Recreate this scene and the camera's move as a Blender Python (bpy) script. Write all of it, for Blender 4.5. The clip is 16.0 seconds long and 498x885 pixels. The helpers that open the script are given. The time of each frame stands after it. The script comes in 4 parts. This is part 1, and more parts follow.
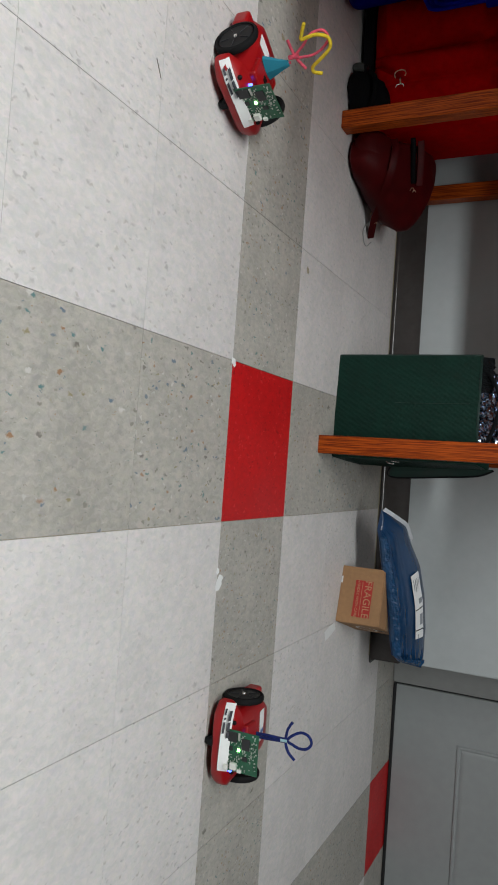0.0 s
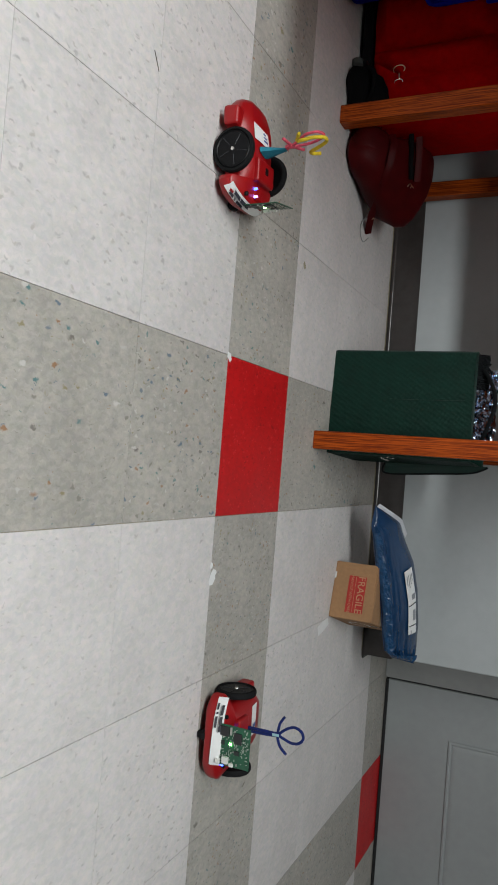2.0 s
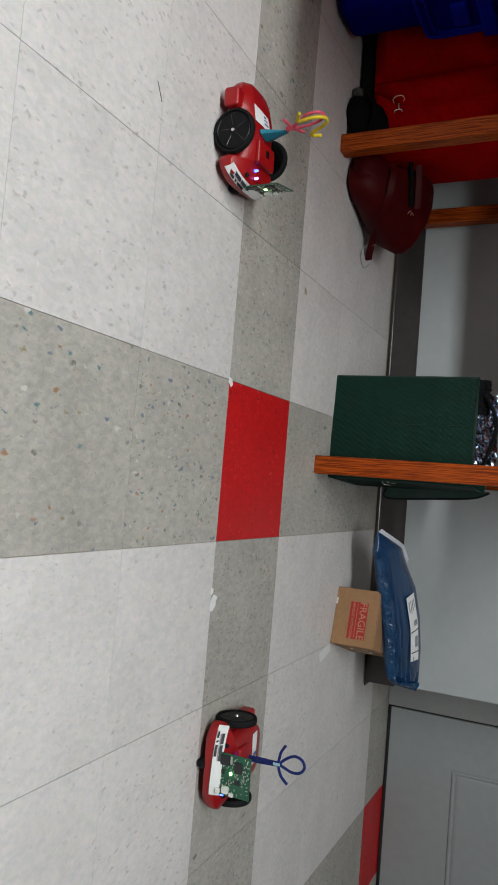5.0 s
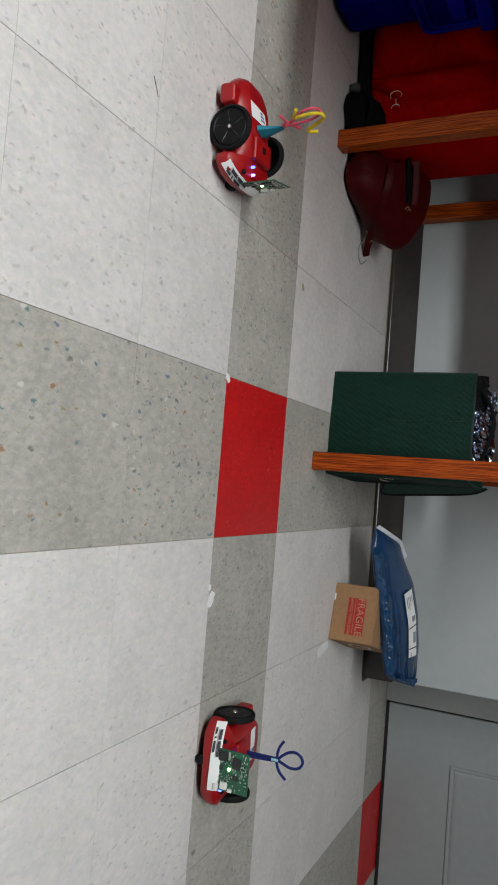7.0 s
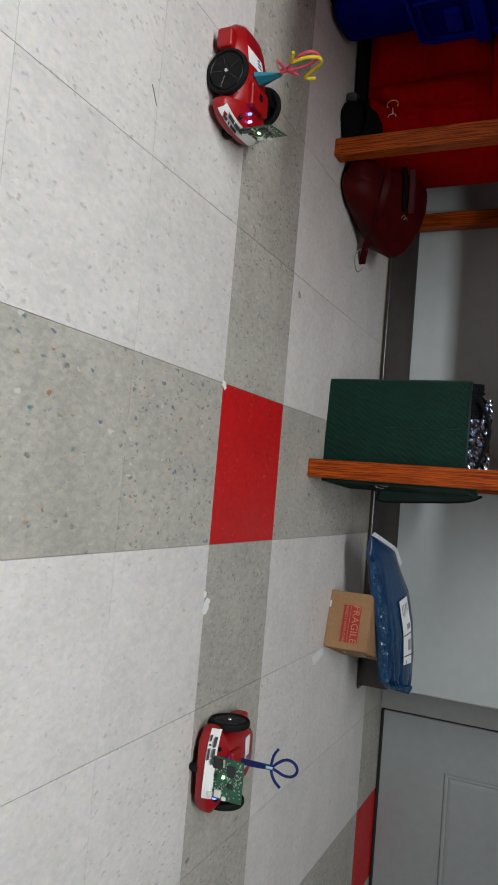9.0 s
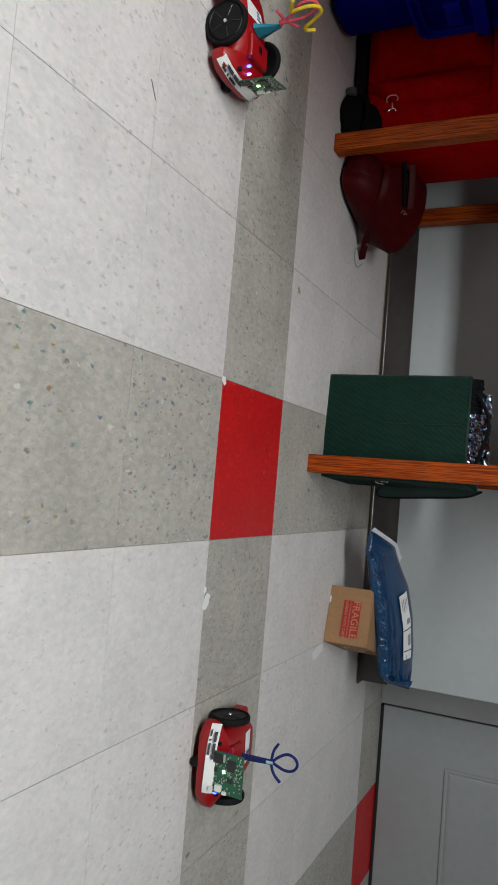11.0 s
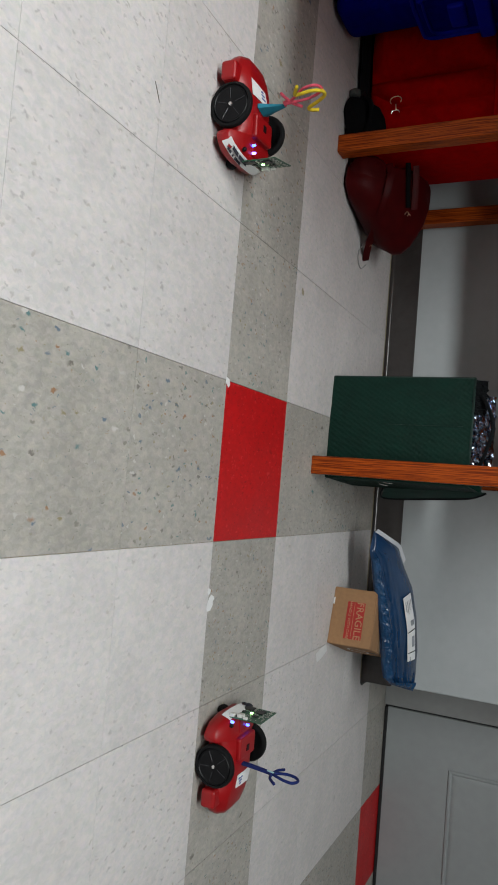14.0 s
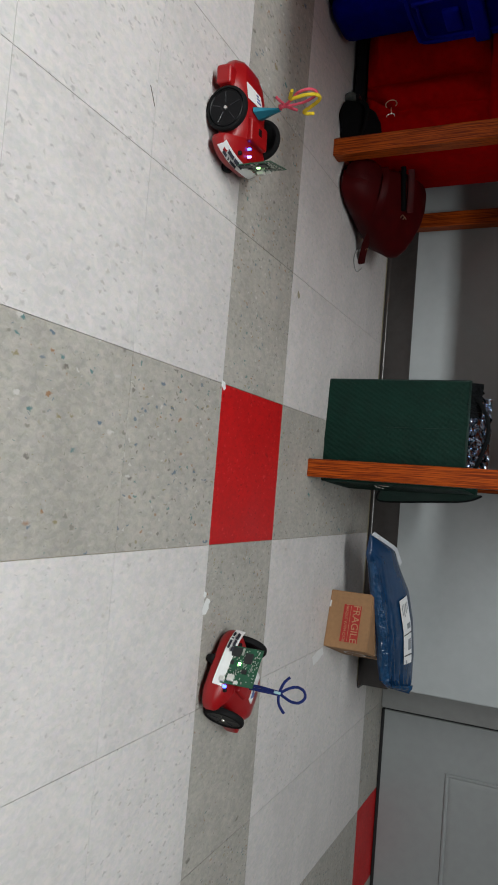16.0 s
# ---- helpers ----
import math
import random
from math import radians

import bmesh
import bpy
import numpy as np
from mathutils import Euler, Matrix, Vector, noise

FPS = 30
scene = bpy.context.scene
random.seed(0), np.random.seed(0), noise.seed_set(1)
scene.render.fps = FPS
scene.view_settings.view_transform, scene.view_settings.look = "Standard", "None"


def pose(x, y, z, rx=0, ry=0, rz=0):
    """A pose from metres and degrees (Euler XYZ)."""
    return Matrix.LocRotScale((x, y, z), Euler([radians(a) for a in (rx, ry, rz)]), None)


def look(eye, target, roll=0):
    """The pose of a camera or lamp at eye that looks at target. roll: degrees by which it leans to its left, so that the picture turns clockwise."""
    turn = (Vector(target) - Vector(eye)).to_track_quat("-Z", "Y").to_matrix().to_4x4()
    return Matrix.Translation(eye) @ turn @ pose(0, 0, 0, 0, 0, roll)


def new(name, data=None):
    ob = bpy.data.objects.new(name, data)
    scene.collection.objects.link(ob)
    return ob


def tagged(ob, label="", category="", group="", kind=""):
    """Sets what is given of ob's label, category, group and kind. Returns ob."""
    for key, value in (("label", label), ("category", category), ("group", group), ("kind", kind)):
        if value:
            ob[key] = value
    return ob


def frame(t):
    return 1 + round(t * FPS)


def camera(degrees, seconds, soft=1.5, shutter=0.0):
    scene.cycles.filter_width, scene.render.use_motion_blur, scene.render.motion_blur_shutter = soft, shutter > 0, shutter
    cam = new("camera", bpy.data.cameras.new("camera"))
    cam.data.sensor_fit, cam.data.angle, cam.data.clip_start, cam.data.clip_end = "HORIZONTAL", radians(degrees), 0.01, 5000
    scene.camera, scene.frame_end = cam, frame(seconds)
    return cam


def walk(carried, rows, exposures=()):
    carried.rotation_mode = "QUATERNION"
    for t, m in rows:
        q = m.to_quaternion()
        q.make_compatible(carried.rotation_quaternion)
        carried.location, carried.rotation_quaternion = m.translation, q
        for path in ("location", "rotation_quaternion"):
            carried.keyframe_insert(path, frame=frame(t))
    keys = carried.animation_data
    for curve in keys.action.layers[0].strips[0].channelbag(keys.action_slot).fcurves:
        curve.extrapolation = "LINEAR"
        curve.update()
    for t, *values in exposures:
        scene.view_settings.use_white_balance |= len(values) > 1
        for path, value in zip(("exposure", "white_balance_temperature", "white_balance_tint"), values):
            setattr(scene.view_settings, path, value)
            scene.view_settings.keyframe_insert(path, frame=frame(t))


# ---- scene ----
cam = camera(36.97, 16.0, soft=1.8)


def aim(eye, yaw, pitch, roll):
    """A camera pose from its eye, its heading left of +y, its tilt up and its roll, in degrees."""
    a, b = radians(yaw), radians(pitch)
    way = Vector((-math.sin(a) * math.cos(b), math.cos(a) * math.cos(b), math.sin(b)))
    return look(eye, Vector(eye) + way, roll)


# seconds, eye, heading, tilt, roll: a phone held sideways
PATH = [
    (0, (0.1943, -1.2479, 0.6379), 1.878, -25.372, 93.255),
    (0.5, (0.1938, -1.2459, 0.6385), 1.691, -25.248, 93.454),
    (1, (0.1948, -1.2450, 0.6383), 1.767, -25.043, 93.476),
    (1.5, (0.1944, -1.2463, 0.6381), 1.553, -24.953, 93.818),
    (2, (0.1934, -1.2468, 0.6384), 1.438, -24.992, 93.989),
    (2.5, (0.1938, -1.2444, 0.6385), 1.398, -25.244, 93.742),
    (3, (0.1946, -1.2447, 0.6381), 1.549, -25.076, 93.696),
    (3.1, (0.1944, -1.2449, 0.6381), 1.718, -25.081, 93.646),
    (3.2, (0.1941, -1.2452, 0.6382), 1.906, -25.087, 93.592),
    (3.3, (0.1937, -1.2457, 0.6383), 2.264, -25.099, 93.488),
    (3.4, (0.1931, -1.2463, 0.6385), 2.678, -25.112, 93.367),
    (3.5, (0.1921, -1.2473, 0.6387), 3.430, -25.136, 93.148),
    (4, (0.1919, -1.2461, 0.6387), 3.438, -25.232, 93.278),
    (6.5, (0.1921, -1.2456, 0.6389), 3.481, -25.193, 93.097),
    (7, (0.1935, -1.2446, 0.6398), 3.233, -25.075, 93.211),
    (7.5, (0.1936, -1.2447, 0.6386), 2.995, -24.865, 93.311),
    (8, (0.1918, -1.2447, 0.6390), 3.026, -24.770, 93.501),
    (8.1, (0.1920, -1.2461, 0.6398), 3.284, -24.713, 93.462),
    (8.2, (0.1922, -1.2478, 0.6407), 3.586, -24.647, 93.415),
    (8.3, (0.1923, -1.2487, 0.6413), 3.759, -24.609, 93.389),
    (8.4, (0.1924, -1.2492, 0.6415), 3.845, -24.590, 93.376),
    (8.5, (0.1924, -1.2495, 0.6417), 3.888, -24.580, 93.369),
    (9, (0.1916, -1.2465, 0.6395), 3.755, -24.758, 93.265),
    (11.5, (0.1929, -1.2471, 0.6400), 3.395, -24.732, 93.311),
    (12, (0.1913, -1.2473, 0.6396), 3.604, -24.886, 93.084),
    (12.5, (0.1914, -1.2461, 0.6402), 3.722, -24.920, 92.946),
    (13, (0.1919, -1.2480, 0.6404), 3.663, -24.740, 93.175),
    (13.5, (0.1924, -1.2477, 0.6399), 3.486, -24.953, 93.225),
    (14, (0.1914, -1.2474, 0.6387), 3.487, -24.981, 93.265),
    (14.5, (0.1913, -1.2479, 0.6409), 3.428, -25.057, 93.247),
    (15, (0.1904, -1.2455, 0.6391), 3.341, -24.982, 93.272),
    (15.5, (0.1906, -1.2471, 0.6413), 3.647, -24.828, 93.147),
    (16, (0.1905, -1.2467, 0.6411), 3.733, -24.770, 93.106),
]
walk(cam, [(t, aim(e, a, b, c)) for t, e, a, b, c in PATH])
scene.view_settings.exposure = 0.0

# ---- light ----
world = bpy.data.worlds.new("world")
scene.world = world
world.use_nodes = True
world.node_tree.nodes["Background"].inputs[0].default_value = (0.6, 0.65, 0.7, 1)
world.node_tree.nodes["Background"].inputs[1].default_value = 0.02
CEIL = 2.75
LAMP_AT, LAMP_LONG, LAMP_WATTS = (-0.42, -2.22), 2.8, 141


def ceiling_lamp(x, y):
    data = bpy.data.lights.new("strip_light", "AREA")
    data.shape, data.size, data.size_y = "RECTANGLE", LAMP_LONG, 0.30
    data.energy, data.color = LAMP_WATTS, (0.955, 1.0, 0.995)
    ob = new("strip_light", data)
    ob.matrix_world = pose(x, y, CEIL - 0.06)


ceiling_lamp(*LAMP_AT)


# ---- materials ----
def mat(name, colour=(0.5, 0.5, 0.5), rough=0.5, metal=0.0, grain=0.0, scale=60.0, bump=0.0, bump_scale=200.0, spread=0.0, coat=0.0, spec=0.5, deep=0.002):
    """A principled material whose colour varies by noise at two scales, with fine relief."""
    m = bpy.data.materials.new(name)
    m.use_nodes = True
    nt = m.node_tree
    b = nt.nodes["Principled BSDF"]
    b.inputs["Roughness"].default_value, b.inputs["Metallic"].default_value = rough, metal
    b.inputs["Coat Weight"].default_value = coat
    b.inputs["Specular IOR Level"].default_value = spec
    b.inputs["Base Color"].default_value = (*colour, 1)
    tc = nt.nodes.new("ShaderNodeTexCoord")
    if grain:
        mixes = None
        for k, s in enumerate((scale, scale * 0.13)):
            n = nt.nodes.new("ShaderNodeTexNoise")
            n.inputs["Scale"].default_value, n.inputs["Detail"].default_value = s, 5
            nt.links.new(tc.outputs["Object"], n.inputs["Vector"])
            r = nt.nodes.new("ShaderNodeMapRange")
            r.inputs["From Min"].default_value, r.inputs["From Max"].default_value = 0.25, 0.75
            r.inputs["To Min"].default_value, r.inputs["To Max"].default_value = 1 - grain, 1 + grain
            nt.links.new(n.outputs["Fac"], r.inputs["Value"])
            if mixes is None:
                mixes = r.outputs["Result"]
            else:
                mu = nt.nodes.new("ShaderNodeMath")
                mu.operation = "MULTIPLY"
                nt.links.new(mixes, mu.inputs[0])
                nt.links.new(r.outputs["Result"], mu.inputs[1])
                mixes = mu.outputs[0]
        vm = nt.nodes.new("ShaderNodeVectorMath")
        vm.operation = "SCALE"
        vm.inputs[0].default_value = colour
        nt.links.new(mixes, vm.inputs["Scale"])
        nt.links.new(vm.outputs["Vector"], b.inputs["Base Color"])
        rr = nt.nodes.new("ShaderNodeMapRange")
        rr.inputs["From Min"].default_value, rr.inputs["From Max"].default_value = 0.6, 1.4
        rr.inputs["To Min"].default_value, rr.inputs["To Max"].default_value = rough * 0.85, min(1, rough * 1.15)
        nt.links.new(mixes, rr.inputs["Value"])
        nt.links.new(rr.outputs["Result"], b.inputs["Roughness"])
    if bump:
        n = nt.nodes.new("ShaderNodeTexNoise")
        n.inputs["Scale"].default_value, n.inputs["Detail"].default_value = bump_scale, 3
        nt.links.new(tc.outputs["Object"], n.inputs["Vector"])
        bp = nt.nodes.new("ShaderNodeBump")
        bp.inputs["Strength"].default_value, bp.inputs["Distance"].default_value = bump, deep
        nt.links.new(n.outputs["Fac"], bp.inputs["Height"])
        nt.links.new(bp.outputs["Normal"], b.inputs["Normal"])
    return m


def glow(name, colour, strength):
    m = mat(name, colour, 0.3)
    b = m.node_tree.nodes["Principled BSDF"]
    b.inputs["Emission Color"].default_value, b.inputs["Emission Strength"].default_value = (*colour, 1), strength
    return m


def tile_mat(name, base, chips, cell=70.0, mottled=0.05, share=0.35, rim=0.06):
    """Vinyl composition tile: a mottled ground with flat flecks of several colours, set out anew on each tile."""
    m = bpy.data.materials.new(name)
    m.use_nodes = True
    nt = m.node_tree
    N, L = nt.nodes.new, nt.links.new
    b = nt.nodes["Principled BSDF"]
    tc, oi = N("ShaderNodeTexCoord"), N("ShaderNodeObjectInfo")
    off = N("ShaderNodeVectorMath")
    off.operation = "SCALE"
    off.inputs[0].default_value = (37.0, 91.0, 53.0)
    L(oi.outputs["Random"], off.inputs["Scale"])
    add = N("ShaderNodeVectorMath")
    add.operation = "ADD"
    L(tc.outputs["Object"], add.inputs[0])
    L(off.outputs["Vector"], add.inputs[1])
    # streaky distortion of the flecks
    wob = N("ShaderNodeTexNoise")
    wob.inputs["Scale"].default_value, wob.inputs["Detail"].default_value = 95, 3
    L(add.outputs["Vector"], wob.inputs["Vector"])
    ws = N("ShaderNodeVectorMath")
    ws.operation = "MULTIPLY_ADD"
    ws.inputs[1].default_value = (0.016, 0.016, 0.0)
    L(wob.outputs["Color"], ws.inputs[0])
    L(add.outputs["Vector"], ws.inputs[2])
    rot = N("ShaderNodeMapping")
    rot.inputs["Rotation"].default_value = (0, 0, 0.2)
    rot.inputs["Scale"].default_value = (1.0, 0.5, 1.0)
    L(ws.outputs["Vector"], rot.inputs["Vector"])
    # mottled ground
    col = None
    n1 = N("ShaderNodeTexNoise")
    n1.inputs["Scale"].default_value, n1.inputs["Detail"].default_value, n1.inputs["Roughness"].default_value = 110, 6, 0.7
    L(rot.outputs["Vector"], n1.inputs["Vector"])
    n2 = N("ShaderNodeTexNoise")
    n2.inputs["Scale"].default_value, n2.inputs["Detail"].default_value = 9, 3
    L(add.outputs["Vector"], n2.inputs["Vector"])
    sm = N("ShaderNodeMath")
    sm.operation = "MULTIPLY_ADD"
    sm.inputs[1].default_value = 0.5
    L(n2.outputs["Fac"], sm.inputs[0])
    L(n1.outputs["Fac"], sm.inputs[2])
    mr = N("ShaderNodeMapRange")
    mr.inputs["From Min"].default_value, mr.inputs["From Max"].default_value = 0.58, 0.92
    mr.inputs["To Min"].default_value, mr.inputs["To Max"].default_value = 1 - mottled, 1 + mottled
    L(sm.outputs[0], mr.inputs["Value"])
    rnd = N("ShaderNodeMapRange")
    rnd.inputs["To Min"].default_value, rnd.inputs["To Max"].default_value = 0.97, 1.03
    L(oi.outputs["Random"], rnd.inputs["Value"])
    mm = N("ShaderNodeMath")
    mm.operation = "MULTIPLY"
    L(mr.outputs["Result"], mm.inputs[0])
    L(rnd.outputs["Result"], mm.inputs[1])
    sc = N("ShaderNodeVectorMath")
    sc.operation = "SCALE"
    sc.inputs[0].default_value = base
    L(mm.outputs[0], sc.inputs["Scale"])
    # faint shifts of hue in the mottling
    hue = N("ShaderNodeVectorMath")
    hue.operation = "MULTIPLY_ADD"
    hue.inputs[1].default_value, hue.inputs[2].default_value = (0.20, 0.14, 0.22), (0.90, 0.93, 0.89)
    L(n1.outputs["Color"], hue.inputs[0])
    tint = N("ShaderNodeVectorMath")
    tint.operation = "MULTIPLY"
    L(sc.outputs["Vector"], tint.inputs[0])
    L(hue.outputs["Vector"], tint.inputs[1])
    col = tint.outputs["Vector"]
    # three sizes of flecks with soft rims
    for k, (cs, cut, strength, small, large) in enumerate(((cell * 0.55, share * 0.22, 0.9, 0.10, 0.24), (cell, share * 0.9, 0.8, 0.06, 0.29), (cell * 1.9, share * 1.35, 0.7, 0.06, 0.40))):
        v = N("ShaderNodeTexVoronoi")
        v.inputs["Scale"].default_value = cs
        L(rot.outputs["Vector"], v.inputs["Vector"])
        sep = N("ShaderNodeSeparateColor")
        L(v.outputs["Color"], sep.inputs["Color"])
        ramp = N("ShaderNodeValToRGB")
        ramp.color_ramp.interpolation = "CONSTANT"
        els = ramp.color_ramp.elements
        while len(els) < len(chips):
            els.new(0.5)
        for i, (c, w) in enumerate(chips):
            els[i].position = i / len(chips)
            els[i].color = (*c, 1)
        L(sep.outputs["Green"], ramp.inputs["Fac"])
        pick = N("ShaderNodeMath")
        pick.operation = "LESS_THAN"
        pick.inputs[1].default_value = cut
        L(sep.outputs["Red"], pick.inputs[0])
        size = N("ShaderNodeMapRange")
        size.inputs["To Min"].default_value, size.inputs["To Max"].default_value = small, large
        L(sep.outputs["Blue"], size.inputs["Value"])
        gap = N("ShaderNodeMath")
        gap.operation = "SUBTRACT"
        L(size.outputs["Result"], gap.inputs[0])
        L(v.outputs["Distance"], gap.inputs[1])
        near = N("ShaderNodeMapRange")
        near.interpolation_type = "SMOOTHSTEP"
        near.inputs["From Min"].default_value, near.inputs["From Max"].default_value = -0.05, rim
        L(gap.outputs[0], near.inputs["Value"])
        both = N("ShaderNodeMath")
        both.operation = "MULTIPLY"
        L(pick.outputs[0], both.inputs[0])
        L(near.outputs["Result"], both.inputs[1])
        st = N("ShaderNodeMath")
        st.operation = "MULTIPLY"
        st.inputs[1].default_value = strength
        L(both.outputs[0], st.inputs[0])
        mx = N("ShaderNodeMix")
        mx.data_type = "RGBA"
        L(st.outputs[0], mx.inputs["Factor"])
        L(col, mx.inputs["A"])
        L(ramp.outputs["Color"], mx.inputs["B"])
        col = mx.outputs["Result"]
    L(col, b.inputs["Base Color"])
    # worn wax
    wr = N("ShaderNodeTexNoise")
    wr.inputs["Scale"].default_value, wr.inputs["Detail"].default_value = 6, 6
    L(add.outputs["Vector"], wr.inputs["Vector"])
    rr = N("ShaderNodeMapRange")
    rr.inputs["From Min"].default_value, rr.inputs["From Max"].default_value = 0.3, 0.7
    rr.inputs["To Min"].default_value, rr.inputs["To Max"].default_value = 0.42, 0.58
    b.inputs["Specular IOR Level"].default_value = 0.35
    L(wr.outputs["Fac"], rr.inputs["Value"])
    L(rr.outputs["Result"], b.inputs["Roughness"])
    bp = N("ShaderNodeBump")
    bp.inputs["Strength"].default_value, bp.inputs["Distance"].default_value = 0.08, 0.001
    L(n1.outputs["Fac"], bp.inputs["Height"])
    L(bp.outputs["Normal"], b.inputs["Normal"])
    return m


def wood_mat(name, dark, light, axis="Z"):
    m = bpy.data.materials.new(name)
    m.use_nodes = True
    nt = m.node_tree
    N, L = nt.nodes.new, nt.links.new
    b = nt.nodes["Principled BSDF"]
    tc, mp = N("ShaderNodeTexCoord"), N("ShaderNodeMapping")
    mp.inputs["Scale"].default_value = {"Z": (1, 1, 0.025), "X": (0.025, 1, 1)}[axis]
    L(tc.outputs["Object"], mp.inputs["Vector"])
    n = N("ShaderNodeTexNoise")
    n.inputs["Scale"].default_value, n.inputs["Detail"].default_value, n.inputs["Distortion"].default_value = 420, 4, 0.4
    L(mp.outputs["Vector"], n.inputs["Vector"])
    r = N("ShaderNodeValToRGB")
    r.color_ramp.elements[0].position, r.color_ramp.elements[1].position = 0.40, 0.60
    r.color_ramp.elements[0].color, r.color_ramp.elements[1].color = (*dark, 1), (*light, 1)
    L(n.outputs["Fac"], r.inputs["Fac"])
    L(r.outputs["Color"], b.inputs["Base Color"])
    b.inputs["Roughness"].default_value, b.inputs["Specular IOR Level"].default_value = 0.45, 0.2
    bp = N("ShaderNodeBump")
    bp.inputs["Strength"].default_value, bp.inputs["Distance"].default_value = 0.25, 0.001
    L(n.outputs["Fac"], bp.inputs["Height"])
    L(bp.outputs["Normal"], b.inputs["Normal"])
    return m


def weave_mat(name, colour, rough=0.75, scale=170.0):
    """Embossed non-woven cloth: a fine diamond relief."""
    m = mat(name, colour, rough, grain=0.18, scale=30, spec=0.19)
    nt = m.node_tree
    N, L = nt.nodes.new, nt.links.new
    b = nt.nodes["Principled BSDF"]
    tc, mp, v, bp = N("ShaderNodeTexCoord"), N("ShaderNodeMapping"), N("ShaderNodeTexVoronoi"), N("ShaderNodeBump")
    mp.inputs["Rotation"].default_value = (0.78, 0.78, 0.78)
    L(tc.outputs["Object"], mp.inputs["Vector"])
    v.inputs["Scale"].default_value, v.inputs["Randomness"].default_value = scale, 0.15
    L(mp.outputs["Vector"], v.inputs["Vector"])
    bp.inputs["Strength"].default_value, bp.inputs["Distance"].default_value = 0.75, 0.0025
    L(v.outputs["Distance"], bp.inputs["Height"])
    L(bp.outputs["Normal"], b.inputs["Normal"])
    return m


WHITE_TILE = tile_mat("white_vinyl_tile", (0.622, 0.593, 0.583), [((0.40, 0.375, 0.37), 1), ((0.67, 0.645, 0.64), 1), ((0.42, 0.385, 0.35), 1), ((0.47, 0.45, 0.445), 1), ((0.36, 0.345, 0.345), 1)], 72, 0.085, 0.50, 0.26)
GREY_TILE = tile_mat("grey_vinyl_tile", (0.380, 0.360, 0.326), [((0.13, 0.12, 0.11), 1), ((0.48, 0.47, 0.45), 1), ((0.04, 0.165, 0.175), 1), ((0.28, 0.125, 0.04), 1), ((0.14, 0.13, 0.11), 1), ((0.20, 0.19, 0.16), 1), ((0.07, 0.13, 0.20), 1), ((0.24, 0.20, 0.09), 1), ((0.56, 0.54, 0.52), 1)], 88, 0.16, 0.43, 0.14)
RED_TILE = tile_mat("red_vinyl_tile", (0.50, 0.007, 0.009), [((0.27, 0.004, 0.006), 1), ((0.46, 0.010, 0.012), 1), ((0.62, 0.05, 0.05), 1), ((0.60, 0.03, 0.03), 1), ((0.38, 0.008, 0.010), 1)], 80, 0.1, 0.5)
SUBFLOOR = mat("seam_dirt", (0.36, 0.29, 0.18), 0.9, grain=0.3)
WALL_PAINT = mat("pale_grey_wall_paint", (0.430, 0.458, 0.466), 0.6, grain=0.03, scale=40, bump=0.15, bump_scale=350)
# Unseen walls, kept dark to cut the light they would bounce back.
BACK_PAINT = mat("slate_wall_bounce_cut", (0.09, 0.094, 0.098), 0.7, grain=0.05, scale=40, bump=0.15, bump_scale=350)
# The ceiling is out of view; its grey is darkened to lower the bounce.
CEIL_PAINT = mat("ceiling_tile_grey", (0.26, 0.26, 0.255), 0.9, grain=0.05, bump=0.4, bump_scale=120)
DOOR_PAINT = mat("grey_door_paint", (0.325, 0.342, 0.345), 0.42, grain=0.04, scale=30, bump=0.1, bump_scale=300)
FRAME_PAINT = mat("grey_frame_paint", (0.30, 0.305, 0.30), 0.4, grain=0.05, scale=40, bump=0.1)
BASE_RUBBER = mat("brown_grey_base_rubber", (0.045, 0.039, 0.037), 0.24, grain=0.12, scale=50, bump=0.06)
BASE_GLUE = mat("yellowed_base_glue", (0.30, 0.26, 0.17), 0.7, grain=0.3, scale=60)
BLACK_GAP = mat("dark_gap_shade", (0.012, 0.012, 0.013), 0.8, grain=0.2)
RED_SHELL = mat("red_moulded_plastic", (0.30, 0.004, 0.006), 0.38, grain=0.06, scale=25, bump=0.05, bump_scale=400)
BLACK_PLASTIC = mat("black_plastic", (0.005, 0.005, 0.006), 0.42, grain=0.15, spec=0.18)
# Lighter than the wheel black: the spokes' highlights are put into the colour.
SPOKE_HIGHLIGHT = mat("black_plastic_highlight", (0.035, 0.035, 0.04), 0.25, grain=0.3, scale=300)
RUBBER = mat("black_rubber", (0.005, 0.005, 0.0055), 0.75, grain=0.25, bump=0.2, spec=0.2)
STEEL = mat("bright_steel", (0.75, 0.74, 0.72), 0.25, 1.0, grain=0.05)
BRASS = mat("pale_gold_metal", (0.72, 0.55, 0.38), 0.28, 1.0, grain=0.05)
PAPER = mat("white_paper", (0.78, 0.78, 0.78), 0.75, grain=0.04, scale=80, bump=0.15)
INK = mat("black_marker_ink", (0.02, 0.02, 0.03), 0.6, grain=0.2)
INK_BLUE = mat("faded_blue_ink", (0.12, 0.16, 0.34), 0.6, grain=0.2)
PCB = mat("green_circuit_board", (0.006, 0.085, 0.040), 0.4, grain=0.3, scale=500, coat=0.4)
CHIP = mat("black_chip_plastic", (0.018, 0.018, 0.02), 0.4, grain=0.15)
SOLDER = mat("solder_pads", (0.55, 0.56, 0.52), 0.35, 0.8, grain=0.2)
CONNECTOR = mat("white_connector_plastic", (0.7, 0.7, 0.66), 0.5, grain=0.05)
LED_GREEN = glow("lit_green_led", (0.35, 1.0, 0.25), 14)
